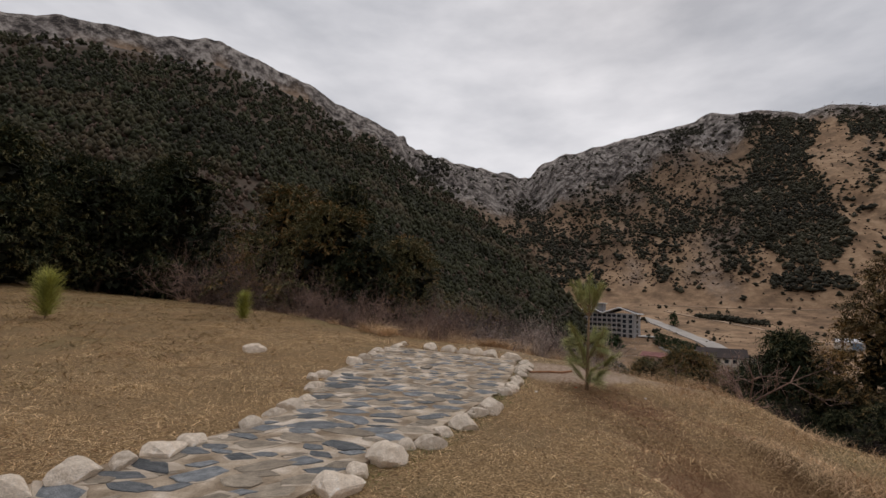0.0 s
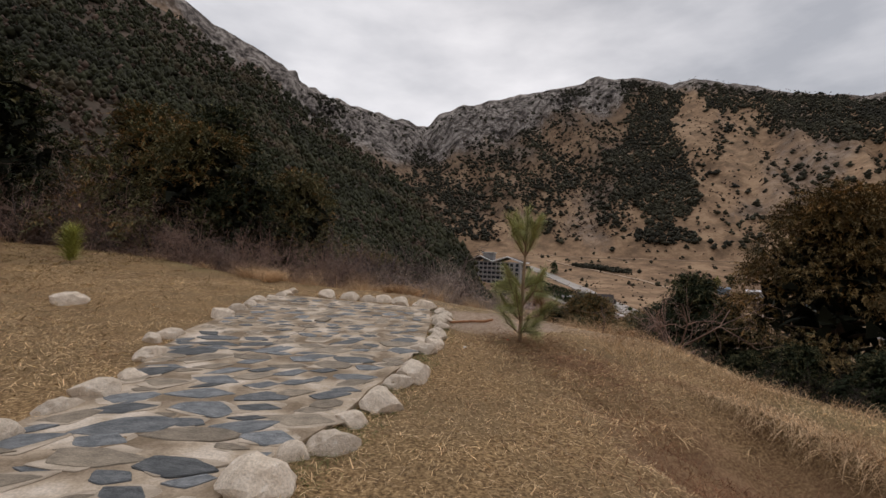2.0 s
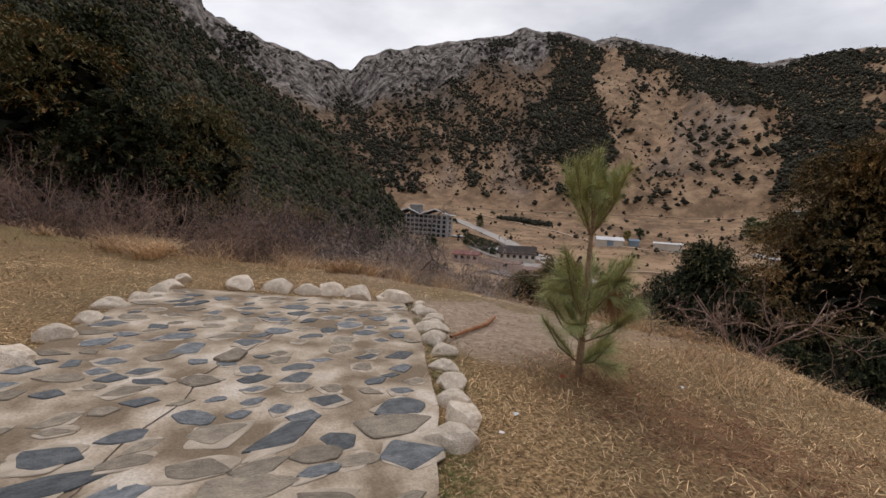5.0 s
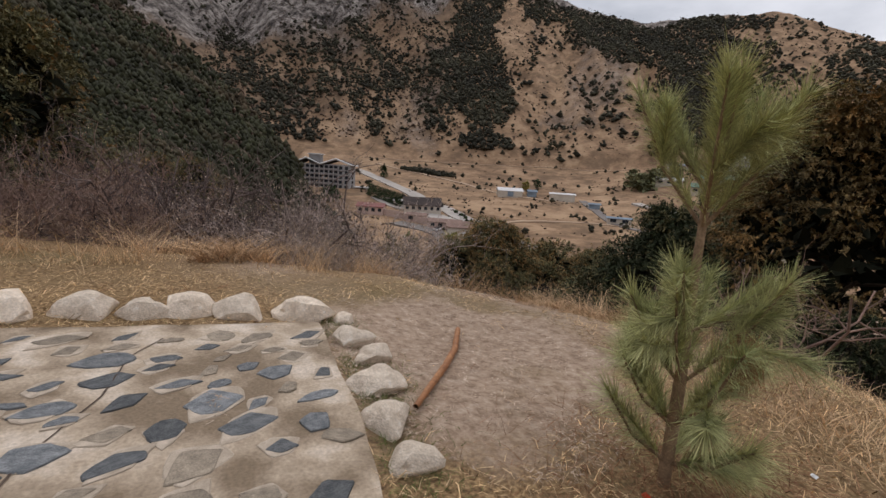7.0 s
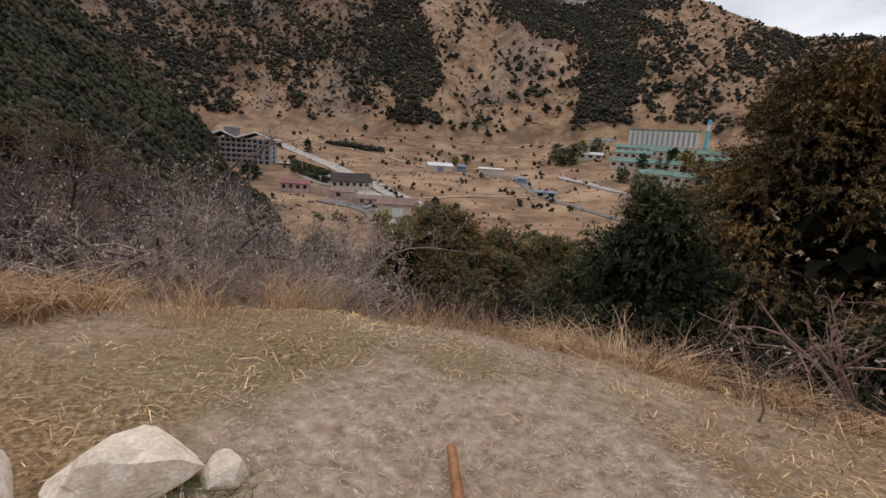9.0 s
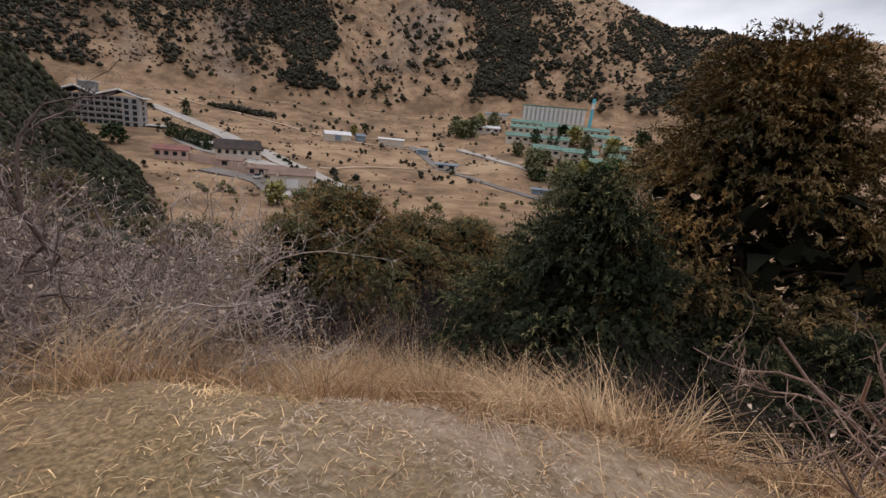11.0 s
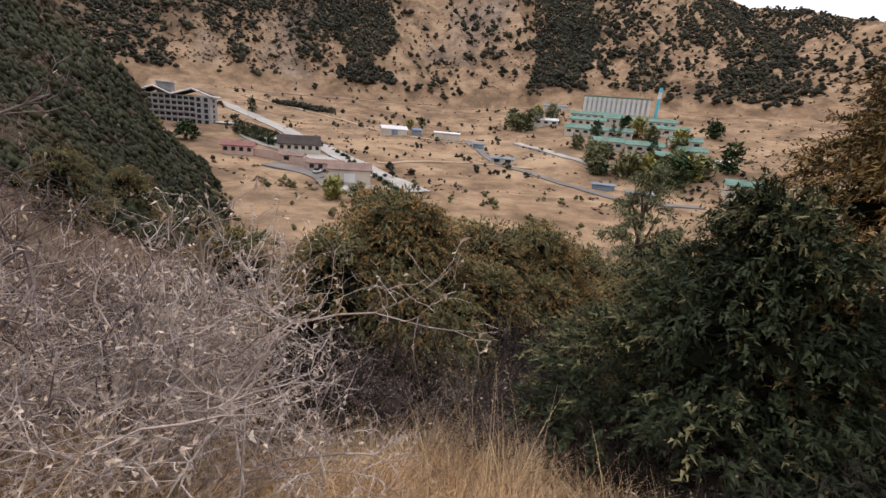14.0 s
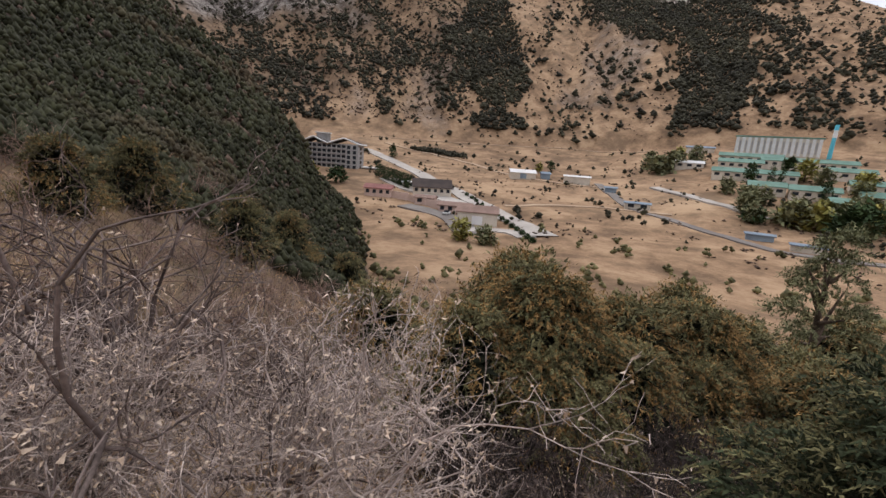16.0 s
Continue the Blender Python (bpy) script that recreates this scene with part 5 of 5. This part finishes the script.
tufts("meadow_tufts", gx, gy, 9, 0.07, 0.12, 0.32, 0.013, GOLD, "dry grass tufts on the meadow", 0.6, 1.8)
gx, gy = field(5200, -22, -4, 6, 28, lambda x, y: on_turf(x, y) & (fbm(x, y, 3.0, 3, 86) > 0.0))
tufts("meadow_brown_tufts", gx, gy, 9, 0.08, 0.1, 0.28, 0.013, MATTED, "brown weeds in the dry meadow", 0.6, 1.8)
gx, gy = field(26000, -6, 4.5, 1.5, 13.5, lambda x, y: on_turf(x, y) & ((fbm(x, y, 2.4, 3, 21) > 0.12) | inside_path(x, y, 0.28)))
k = len(gx)
grass("green_grass", gx, gy, rng.uniform(0.03, 0.10, k), rng.uniform(0.003, 0.005, k), GREEN, "thin green grass among dry stalks", 0.5, 0.9)

t_ = rng.uniform(3.6, 11.6, 9000)
o_ = np.abs(rng.normal(0, 0.2, 9000)) + 0.02
gx, gy = np.interp(t_, RIGHT[:, 1], RIGHT[:, 0]) + o_, t_
ok = rng.uniform(0, 1, 9000) < np.clip(0.35 + 1.3 * fbm(gx, gy, 0.5, 2, 71), 0.05, 1)
gx, gy = gx[ok], gy[ok]
grass("verge_grass", gx, gy, rng.uniform(0.05, 0.14, len(gx)), rng.uniform(0.003, 0.006, len(gx)), GREEN, "green grass tufts along the kerb stones", 0.6, 1.0)


def lying(name, x, y, material, label, l0, l1, w):
    """Straws that lie about on the ground."""
    k = len(x)
    a = rng.uniform(0, 2 * math.pi, k)
    base = np.stack([x, y, gz(x, y) + 0.012 + rng.uniform(0, 0.02, k)], 1)
    d = unit(np.stack([np.cos(a), np.sin(a), rng.uniform(-0.05, 0.25, k)], 1))
    return tagged(new(name, mesh_of(name, *strips(base, d, rng.uniform(l0, l1, k), np.full(k, w), 0.15, 2, rng.normal(size=(k, 3)) * np.array([0.25, 0.25, 0.02])), material)), label, "straw", kind="stuff")


gx, gy = field(90000, -6, 6, 2.0, 13.5, on_turf)
lying("loose_straw", gx, gy, PALESTRAW, "loose pale straw lying on the turf", 0.03, 0.11, 0.0042)
gx, gy = field(9000, -4, 5, 2.5, 12.5, lambda x, y: on_turf(x, y) & (fbm(x, y, 1.1, 2, 81) > 0.05))
lying("brown_litter", gx, gy, REDDISH, "brown dead stalks lying on the turf", 0.05, 0.16, 0.006)
gx, gy = field(24000, 0.8, 5.6, 8.6, 13.2, lambda x, y: (bare_soil(x, y) > 0.1) & (fbm(x, y, 0.5, 3, 88) > -0.25))
lying("soil_litter", gx, gy, DRYLEAF, "bits of straw and bark on bare soil", 0.015, 0.06, 0.006)


def grass_rim(az):
    """Distance of the tall grass, a little past the brow of the meadow."""
    return np.interp(az, RIM_AZ, RIM_R) + np.interp(az, [-30, -10, 5, 30, 42, 60], [0, 0.3, 1.2, 1.1, 0.45, 0])


def outside_shade(x, y):
    return x < 5.9 + np.maximum(y - 11.4, -0.4)


def along_rim(count, az0, az1, d0, d1, tuft=None):
    az = rng.uniform(az0, az1, count)
    r = grass_rim(az) + rng.normal((d0 + d1) / 2, (d1 - d0) / 2.5, count)
    x, y = OX + r * np.sin(np.radians(az)), OY + r * np.cos(np.radians(az))
    keep = rng.uniform(0, 1, count) < np.clip(0.2 + 1.9 * fbm(x, y, 0.9, 2, 61), 0.03, 1)
    keep &= outside_shade(x, y)
    return x[keep], y[keep]


gx, gy = along_rim(6500, -45, 112, 0.1, 1.2)
k = len(gx)
grass("rim_grass", gx, gy, rng.uniform(0.10, 0.30, k), rng.uniform(0.004, 0.007, k), TALL, "tall golden dry grass along the rim", 0.35, 0.75, 3)
gx, gy = along_rim(3500, -45, 100, 0.2, 1.6)
k = len(gx)
grass("red_grass", gx, gy, rng.uniform(0.12, 0.4, k), rng.uniform(0.003, 0.006, k), REDDISH, "reddish withered weeds along the rim", 0.4, 1.0, 3)
tx, ty = [], []
for cx, cy, n_ in ((5.3, 13.0, 650), (5.8, 13.6, 520), (5.7, 12.5, 420), (4.7, 13.6, 500), (4.1, 14.2, 500), (3.3, 13.9, 400), (2.2, 13.3, 200), (5.6, 10.9, 250), (0.3, 13.5, 260), (-0.9, 13.9, 260), (-2.3, 14.4, 300), (6.0, 11.7, 350), (6.4, 13.2, 350), (5.0, 14.4, 220), (4.4, 13.0, 220), (6.3, 14.4, 250), (6.7, 14.0, 600), (6.9, 14.9, 500), (6.2, 15.0, 450), (5.6, 14.6, 400), (7.2, 13.4, 420), (5.2, 15.2, 300), (7.3, 14.3, 350), (6.7, 12.7, 350)):
    tx.append(cx + rng.normal(size=n_) * 0.2), ty.append(cy + rng.normal(size=n_) * 0.2)
gx, gy = np.concatenate(tx), np.concatenate(ty)
ok = outside_shade(gx, gy)
gx, gy = gx[ok], gy[ok]
k = len(gx)
grass("grass_tufts", gx, gy, rng.uniform(0.25, 0.85, k), rng.uniform(0.0035, 0.0065, k), TALL, "tall golden grass tufts on the rim", 0.3, 0.6, 3)
az_ = rng.uniform(-5, 66, 26000)
r_ = grass_rim(az_) + rng.uniform(0.2, 4.0, 26000)
gx, gy = OX + r_ * np.sin(np.radians(az_)), OY + r_ * np.cos(np.radians(az_))
ok = outside_shade(gx, gy) & (fbm(gx, gy, 0.7, 3, 69) > -0.2)
gx, gy = gx[ok], gy[ok]
k = len(gx)
grass("slope_grass", gx, gy, rng.uniform(0.12, 0.4, k) * (1 + 0.4 * fbm(gx, gy, 1.0, 2, 63)), rng.uniform(0.004, 0.008, k), MATTED, "matted brown dry grass on the slope below the rim", 0.8, 1.6, 3)


def rim_spots(count, az0, az1, d0, d1, seed):
    az = rng.uniform(az0, az1, count)
    r = grass_rim(az) + rng.uniform(d0, d1, count)
    x, y = OX + r * np.sin(np.radians(az)), OY + r * np.cos(np.radians(az))
    ok = fbm(x, y, 1.2, 3, seed) > 0.26 - 0.13 * np.clip(r - grass_rim(az), 0, 2.4)
    ok &= outside_shade(x, y)
    return x[ok], y[ok]


tufts("slope_tufts", *rim_spots(1200, 8, 74, 0.3, 4.2, 66), 34, 0.07, 0.3, 0.72, 0.0065, TALL, "tall golden grass clumps on the slope", 0.45, 1.1)
tufts("slope_brown_tufts", *rim_spots(800, 8, 74, 0.2, 4.4, 67), 30, 0.09, 0.25, 0.6, 0.0065, MATTED, "bent brown grass clumps on the slope", 0.9, 1.9)
tufts("meadow_edge_tufts", *rim_spots(700, -46, 6, -0.3, 1.3, 68), 26, 0.08, 0.2, 0.55, 0.010, TALL, "golden grass clumps along the meadow edge", 0.35, 0.8)
gx, gy = 6.5 + rng.normal(size=70) * 0.6, 14.3 + rng.normal(size=70) * 0.6
grass("grass_stalks", gx, gy, rng.uniform(0.8, 1.35, 70), rng.uniform(0.006, 0.009, 70), PALESTRAW, "tall pale flowering grass stalks", 0.12, 0.45, 4)
for nm, mt, lb, n_, seed in (("slope_twigs", REDTWIG, "brown leafless undergrowth on the slopes", 60000, 33), ("slope_weeds", MATTED, "dry weeds among the undergrowth on the slopes", 34000, 34), ("slope_brush", SHADETWIG, "dark leafless undergrowth with shade put in its colour", 40000, 35)):
    az_ = rng.uniform(-40, 84, n_)
    r_ = np.exp(rng.uniform(math.log(9.6), math.log(75), n_))
    r_ = np.maximum(r_, np.interp(az_, RIM_AZ, RIM_R) + 1.5)
    gx, gy = OX + r_ * np.sin(np.radians(az_)), OY + r_ * np.cos(np.radians(az_))
    # past 44 degrees only the darkest twigs, painting the shade under the junipers
    ok = (fbm(gx, gy, 4.0, 3, seed) > -0.12) & ((az_ < 44) | (mt is SHADETWIG))
    gx, gy, r_ = gx[ok], gy[ok], r_[ok]
    grass(nm, gx, gy, rng.uniform(0.2, 0.75, len(gx)) * (0.6 + r_ / 30), 0.0075 * (0.5 + r_ / 12) * rng.uniform(0.6, 1.4, len(gx)), mt, lb, 0.35, 1.3, 3)
gx, gy = 2.75 + rng.normal(size=1800) * 0.4, 8.75 + rng.normal(size=1800) * 0.4
grass("pine_weeds", gx, gy, rng.uniform(0.08, 0.28, 1800), rng.uniform(0.002, 0.004, 1800), REDDISH, "reddish withered weeds round the young pine", 0.5, 1.3, 2)
gy = rng.uniform(2.4, 7.5, 5200)
gx = lip_x(gy) + np.abs(rng.normal(0, 0.16, 5200)) - 0.06
grass("bank_grass", gx, gy, rng.uniform(0.14, 0.34, 5200), rng.uniform(0.004, 0.008, 5200), TALL, "straw hanging over the worn bank", 1.1, 1.6, 3)
gx, gy = 3.1 + rng.normal(size=2600) * 0.45, 7.7 + rng.normal(size=2600) * 0.5
lying("dead_stalks", gx, gy, REDDISH, "reddish dead stalks matted on the slope", 0.06, 0.22, 0.005)
gx, gy = field(9000, 4.0, 6.4, 3.0, 9.5, lambda x, y: (slip(x, y) < 0.1) & (rng.uniform(0, 1, len(x)) < 0.4 + 0.8 * fbm(x, y, 0.8, 2, 64)))
grass("edge_grass", gx, gy, rng.uniform(0.1, 0.36, len(gx)), rng.uniform(0.004, 0.007, len(gx)), TALL, "golden dry grass on the outer edge of the slope", 0.4, 0.9, 3)
gx, gy = 3.5 + rng.normal(size=7000) * 0.6, 5.0 + rng.normal(size=7000) * 1.2
ok = (fbm(gx, gy, 0.7, 3, 87) > -0.15) & (gx < lip_x(gy) - 0.15)
gx, gy = gx[ok], gy[ok]
grass("bank_weeds", gx, gy, rng.uniform(0.06, 0.28, len(gx)), rng.uniform(0.003, 0.006, len(gx)), REDDISH, "reddish withered weeds on the bank", 0.6, 1.4, 2)

# ---- stones ----
def stone_mesh(seed, flat=0.6, rough=0.2):
    bm = bmesh.new()
    bmesh.ops.create_icosphere(bm, subdivisions=3, radius=0.5)
    off = Vector((seed * 7.3, seed * 2.9, seed * 4.1))
    for v in bm.verts:
        p = v.co.copy()
        n1 = noise.noise(p * 2.2 + off) * rough * 1.5 + noise.noise(p * 6 + off) * rough * 0.5 + noise.noise(p * 15 + off) * rough * 0.22
        v.co = p * (1.08 + n1)
        v.co.z = max(v.co.z * flat, -0.22)
        # knock off a few planes so that it reads as broken rock
        for j in range(8):
            a = Vector((math.sin(seed * 3 + j * 1.9), math.cos(seed * 5 + j * 2.3), math.sin(seed + j * 1.1) * 0.7 + 0.3)).normalized()
            d = v.co.dot(a) - 0.30 - 0.07 * ((j * 7 + seed) % 3) / 2
            if d > 0:
                v.co -= a * d * 0.92
    me = bpy.data.meshes.new("stone")
    bm.to_mesh(me)
    bm.free()
    me.materials.append(LIME)
    return me


STONES = [stone_mesh(i + 1, 0.6, 0.27) for i in range(9)]
left_row = [(-2.82, 3.5, .38), (-2.6, 3.88, .4), (-2.44, 4.17, .3), (-2.27, 4.44, .38), (-2.15, 4.74, .32), (-1.95, 4.92, .17), (-1.86, 5.36, .33), (-1.78, 5.8, .27), (-1.67, 6.16, .36), (-1.64, 6.55, .26), (-1.76, 7.22, .33), (-2.0, 7.88, .26), (-1.89, 8.1, .33), (-1.69, 9.38, .4), (-1.6, 9.93, .32), (-1.51, 10.38, .27), (-1.47, 10.9, .31), (-1.33, 11.22, .24), (-1.2, 11.6, .26), (-1.12, 11.8, .28), (-1.07, 12.22, .27)]
right_row = [(-0.57, 4.1, .42), (-0.45, 4.42, .28), (-0.26, 4.82, .46), (-0.12, 5.2, .24), (0.1, 5.3, .34), (0.26, 5.73, .27), (0.48, 6.12, .42), (0.66, 6.66, .3), (0.87, 6.92, .45), (1.13, 7.92, .34), (1.29, 8.2, .33), (1.32, 8.43, .3), (1.43, 8.75, .3), (1.5, 9.08, .25), (1.6, 9.46, .27), (1.62, 9.8, .31), (1.76, 10.2, .35), (1.9, 10.62, .31), (1.87, 10.98, .33), (1.97, 11.4, .24)]
far_row = [(-0.33, 11.93, .46), (0.14, 11.88, .42), (0.48, 11.75, .37), (0.8, 11.7, .43), (1.17, 11.61, .42), (1.62, 11.54, .47)]
for i, (px, py, sz) in enumerate(left_row + right_row + far_row):
    ob = new("border_stone", STONES[i % 9])
    ob.matrix_basis = Matrix.Translation((px, py, gz(px, py) + sz * 0.06)) @ Matrix.Rotation(i * 2.4, 4, "Z") @ Matrix.Diagonal((sz * 1.08, sz * 0.95, sz * 0.92, 1))
    tagged(ob, "rough pale limestone edging a paved path", "stone", "border stones")
ob = new("meadow_rock", STONES[2])
ob.matrix_basis = Matrix.Translation((-3.87, 9.71, gz(-3.87, 9.71) + 0.05)) @ Matrix.Diagonal((0.46, 0.36, 0.36, 1))
tagged(ob, "single pale limestone lying in dry grass", "stone")

# stick, litter
sx = np.array([(2.96, 11.09), (2.65, 10.67), (2.33, 10.32), (2.06, 10.06), (1.83, 9.84)])
sp = np.array([(a, b, gz(a, b) + 0.035 + 0.02 * (i == 0)) for i, (a, b) in enumerate(sx)])
stick = thing("stick", (0, 0, 0), "peeled orange-brown stick lying on bare soil", "stick")
part("shaft", mesh_of("shaft", *tubes(sp[:-1], sp[1:], np.array([.024, .027, .026, .022]), np.array([.027, .026, .022, .018]), 8), STICK, True), stick)
for nm, px, py, sz, mt, lb in (("paper_scrap", 4.34, 13.54, 0.09, PAPER, "crumpled white paper scrap in dry grass"), ("wrapper", 6.45, 12.4, 0.1, LITTER, "small green wrapper in dry grass"), ("wrapper", 2.52, 8.81, 0.045, REDWRAP, "crumpled red wrapper under a young pine"), ("paper_scrap", 1.71, 8.19, 0.045, PAPER, "torn white paper scrap on turf"), ("paper_scrap", 3.64, 8.53, 0.04, PAPER, "torn white paper scrap on turf")):
    v = np.array([(-.5, -.4, 0), (.1, -.5, .25), (.5, -.2, .05), (.45, .4, .2), (-.1, .5, .05), (-.5, .3, .25), (0, 0, .4)]) * sz
    ob = new(nm, mesh_of(nm, v, [(0, 1, 6), (1, 2, 6), (2, 3, 6), (3, 4, 6), (4, 5, 6), (5, 0, 6)], mt))
    ob.location = (px, py, gz(px, py) + 0.02)
    tagged(ob, lb, "litter")

# ---- the paved path ----
vs = np.linspace(-3, 11.95, 130)
rows = []
for yv in vs:
    xl, xr = np.interp(yv, LEFT[:, 1], LEFT[:, 0]), np.interp(min(yv, 11.45), RIGHT[:, 1], RIGHT[:, 0])
    u = np.linspace(0, 1, 26)
    wob = 0.05 * fbm(np.array([yv]), np.array([0.0]), 0.5, 3, 71)[0]
    px = xl + wob + (xr - xl - 2 * wob) * u
    py = np.minimum(np.full(26, yv), 11.75 - 0.17 * (px + 1.15))
    rows.append(np.stack([px, py, plane(px, py) + 0.03 + 0.012 * fbm(px, py, 0.35, 3, 72)], 1))
grid = np.stack(rows)
a, b = grid.shape[:2]
pid = np.arange(a * b).reshape(a, b)
pq = np.stack([pid[:-1, :-1], pid[:-1, 1:], pid[1:, 1:], pid[1:, :-1]], -1).reshape(-1, 4)
path = tagged(new("path", mesh_of("path", grid.reshape(-1, 3), pq, MORTAR, True)), "stone path of slate flags set in pale worn mortar", "path", kind="structure")
# skirt keeps the slab solid at its sides
loop = list(pid[:, 0]) + list(pid[-1, 1:]) + list(pid[::-1, -1][1:]) + list(pid[0, ::-1][1:-1])
rim_v = grid.reshape(-1, 3)[loop]
sk = np.concatenate([rim_v, rim_v - np.array([0, 0, 0.15])])
m_ = len(loop)
part("edge", mesh_of("edge", sk, np.array([[i, (i + 1) % m_, m_ + (i + 1) % m_, m_ + i] for i in range(m_)]), MORTAR), path)


def flag_mesh(seed):
    """A broken slate: straight snapped edges between a few corners, chipped a little, unit size."""
    g = np.random.default_rng(100 + seed)
    k = int(g.integers(4, 7))
    ca = np.sort(np.linspace(0, 2 * math.pi, k, endpoint=False) + g.uniform(-0.38, 0.38, k))
    cr = g.uniform(0.40, 0.56, k)
    c = np.stack([np.cos(ca) * cr, np.sin(ca) * cr], 1)
    o = []
    for i in range(k):
        p, q = c[i], c[(i + 1) % k]
        for f_ in (0.06, 0.36, 0.66, 0.94):
            bulge = 0.05 * math.sin(math.pi * f_) * g.uniform(0.2, 1.6)
            o.append((p + (q - p) * f_) * (1 + bulge) + g.uniform(-0.012, 0.012, 2))
    o = np.array(o)
    n = len(o)
    top = np.concatenate([o * 0.95, np.full((n, 1), 0.5) + g.uniform(-0.1, 0.1, (n, 1))], 1)
    mid = np.concatenate([o, np.full((n, 1), 0.2)], 1)
    low_ = np.concatenate([o, np.full((n, 1), -0.8)], 1)
    v = np.concatenate([top, mid, low_])
    f = [tuple(range(n))] + [(j * n + i, (j + 1) * n + i, (j + 1) * n + (i + 1) % n, j * n + (i + 1) % n) for j in (0, 1) for i in range(n)]
    return mesh_of("flagstone", v, f, SLATE)


FLAGS = [flag_mesh(i) for i in range(14)]
HALOS = []
for fm in FLAGS:
    hm = fm.copy()
    hm.name = "mortar_patch"
    hm.materials[0] = HALO
    HALOS.append(hm)
FLAGS_TAN = [fm.copy() for fm in FLAGS]
for fm in FLAGS_TAN:
    fm.materials[0] = TANSTONE
placed = [(0.89, 8.37, 0.19, 0.15, 0.1, 0), (0.82, 7.82, 0.21, 0.15, 0.1, 0), (0.45, 8.0, 0.11, 0.12, 0.5, 0), (0.27, 8.31, 0.12, 0.1, 0.2, 0), (-0.36, 8.36, 0.1, 0.13, 1.0, 0), (-0.57, 9.57, 0.22, 0.13, 0.7, 0)]
tries = 0
while len(placed) < 292 and tries < 24000:
    tries += 1
    yv = rng.uniform(2.6, 11.6)
    xl, xr = np.interp(yv, LEFT[:, 1], LEFT[:, 0]), np.interp(min(yv, 11.45), RIGHT[:, 1], RIGHT[:, 0])
    near_end = yv < 8.2
    la = (rng.uniform(0.13, 0.31) if near_end else rng.uniform(0.08, 0.17)) * (1.0 if tries < 9000 else 0.6)
    sh = la * (rng.uniform(0.34, 0.62) if near_end else rng.uniform(0.4, 0.85))
    xv = rng.uniform(xl + 0.5 * la + 0.04, xr - 0.5 * la - 0.04)
    if yv > 11.56 - 0.17 * (xv + 1.15):
        continue
    gap = 0.74 if near_end else 0.98
    if all(((xv - q[0]) / (la + q[2])) ** 2 + ((yv - q[1]) / (sh + q[3])) ** 2 > gap ** 2 for q in placed):
        placed.append((xv, yv, la, sh, rng.normal(0.22, 0.3), 1 if rng.uniform() < 0.42 else 0))
for i, (px, py, la, sh, an, tan_) in enumerate(placed):
    if i % 5 < 3:
        hb = new("mortar_patch", HALOS[(i + 3) % 14])
        hb.parent = path
        hb.matrix_basis = Matrix.Translation((px, py, plane(px, py) + 0.03 + 0.012 * float(fbm(np.array([px]), np.array([py]), 0.35, 3, 72)[0]))) @ Euler((0.058, 0.035, 0)).to_matrix().to_4x4() @ Matrix.Rotation(an + 0.3, 4, "Z") @ Matrix.Diagonal((la * 2 + 0.045, sh * 2 + 0.045, 0.009, 1))
    ob = new("flagstone", (FLAGS_TAN if tan_ else FLAGS)[i % 14])
    ob.parent = path
    ob.matrix_basis = Matrix.Translation((px, py, plane(px, py) + 0.03 + 0.012 * float(fbm(np.array([px]), np.array([py]), 0.35, 3, 72)[0]))) @ Euler((0.058, 0.035, 0)).to_matrix().to_4x4() @ Matrix.Rotation(an, 4, "Z") @ Matrix.Diagonal((la * 2, sh * 2, 0.013, 1))
loose = new("loose_flagstone", FLAGS_TAN[3])
loose.matrix_basis = Matrix.Translation((-0.23, 9.33, plane(-0.23, 9.33) + 0.062)) @ Euler((0.2, -0.12, 0.5)).to_matrix().to_4x4() @ Matrix.Diagonal((0.28, 0.2, 0.02, 1))
tagged(loose, "loose slate flag lifted from the path", "flagstone")
# crack: a flat ribbon, the dark of the groove put into its colour
cp = np.array([(-0.95, 7.3), (-0.72, 7.75), (-0.62, 8.2), (-0.45, 8.6), (-0.4, 9.0), (-0.2, 9.35), (0.02, 9.7), (0.12, 10.1), (0.35, 10.5), (0.4, 10.9), (0.62, 11.2)])
cs = np.linspace(0, len(cp) - 1, 60)
cx, cy = np.interp(cs, np.arange(len(cp)), cp[:, 0]), np.interp(cs, np.arange(len(cp)), cp[:, 1])
cx = cx + 0.05 * fbm(cs, cs * 0.7, 2.0, 4, 91)
cw = 0.004 + 0.008 * np.abs(fbm(cs, cs * 0.3, 3.0, 2, 92))
cz = plane(cx, cy) + 0.034 + 0.012 * fbm(cx, cy, 0.35, 3, 72)
cv = np.stack([np.stack([cx - cw, cy, cz], 1), np.stack([cx + cw, cy, cz], 1)], 1).reshape(-1, 3)
part("crack", mesh_of("crack", cv, np.array([[2 * i, 2 * i + 1, 2 * i + 3, 2 * i + 2] for i in range(59)]), BARK), path, "crack in the mortar drawn as a flat dark strip")
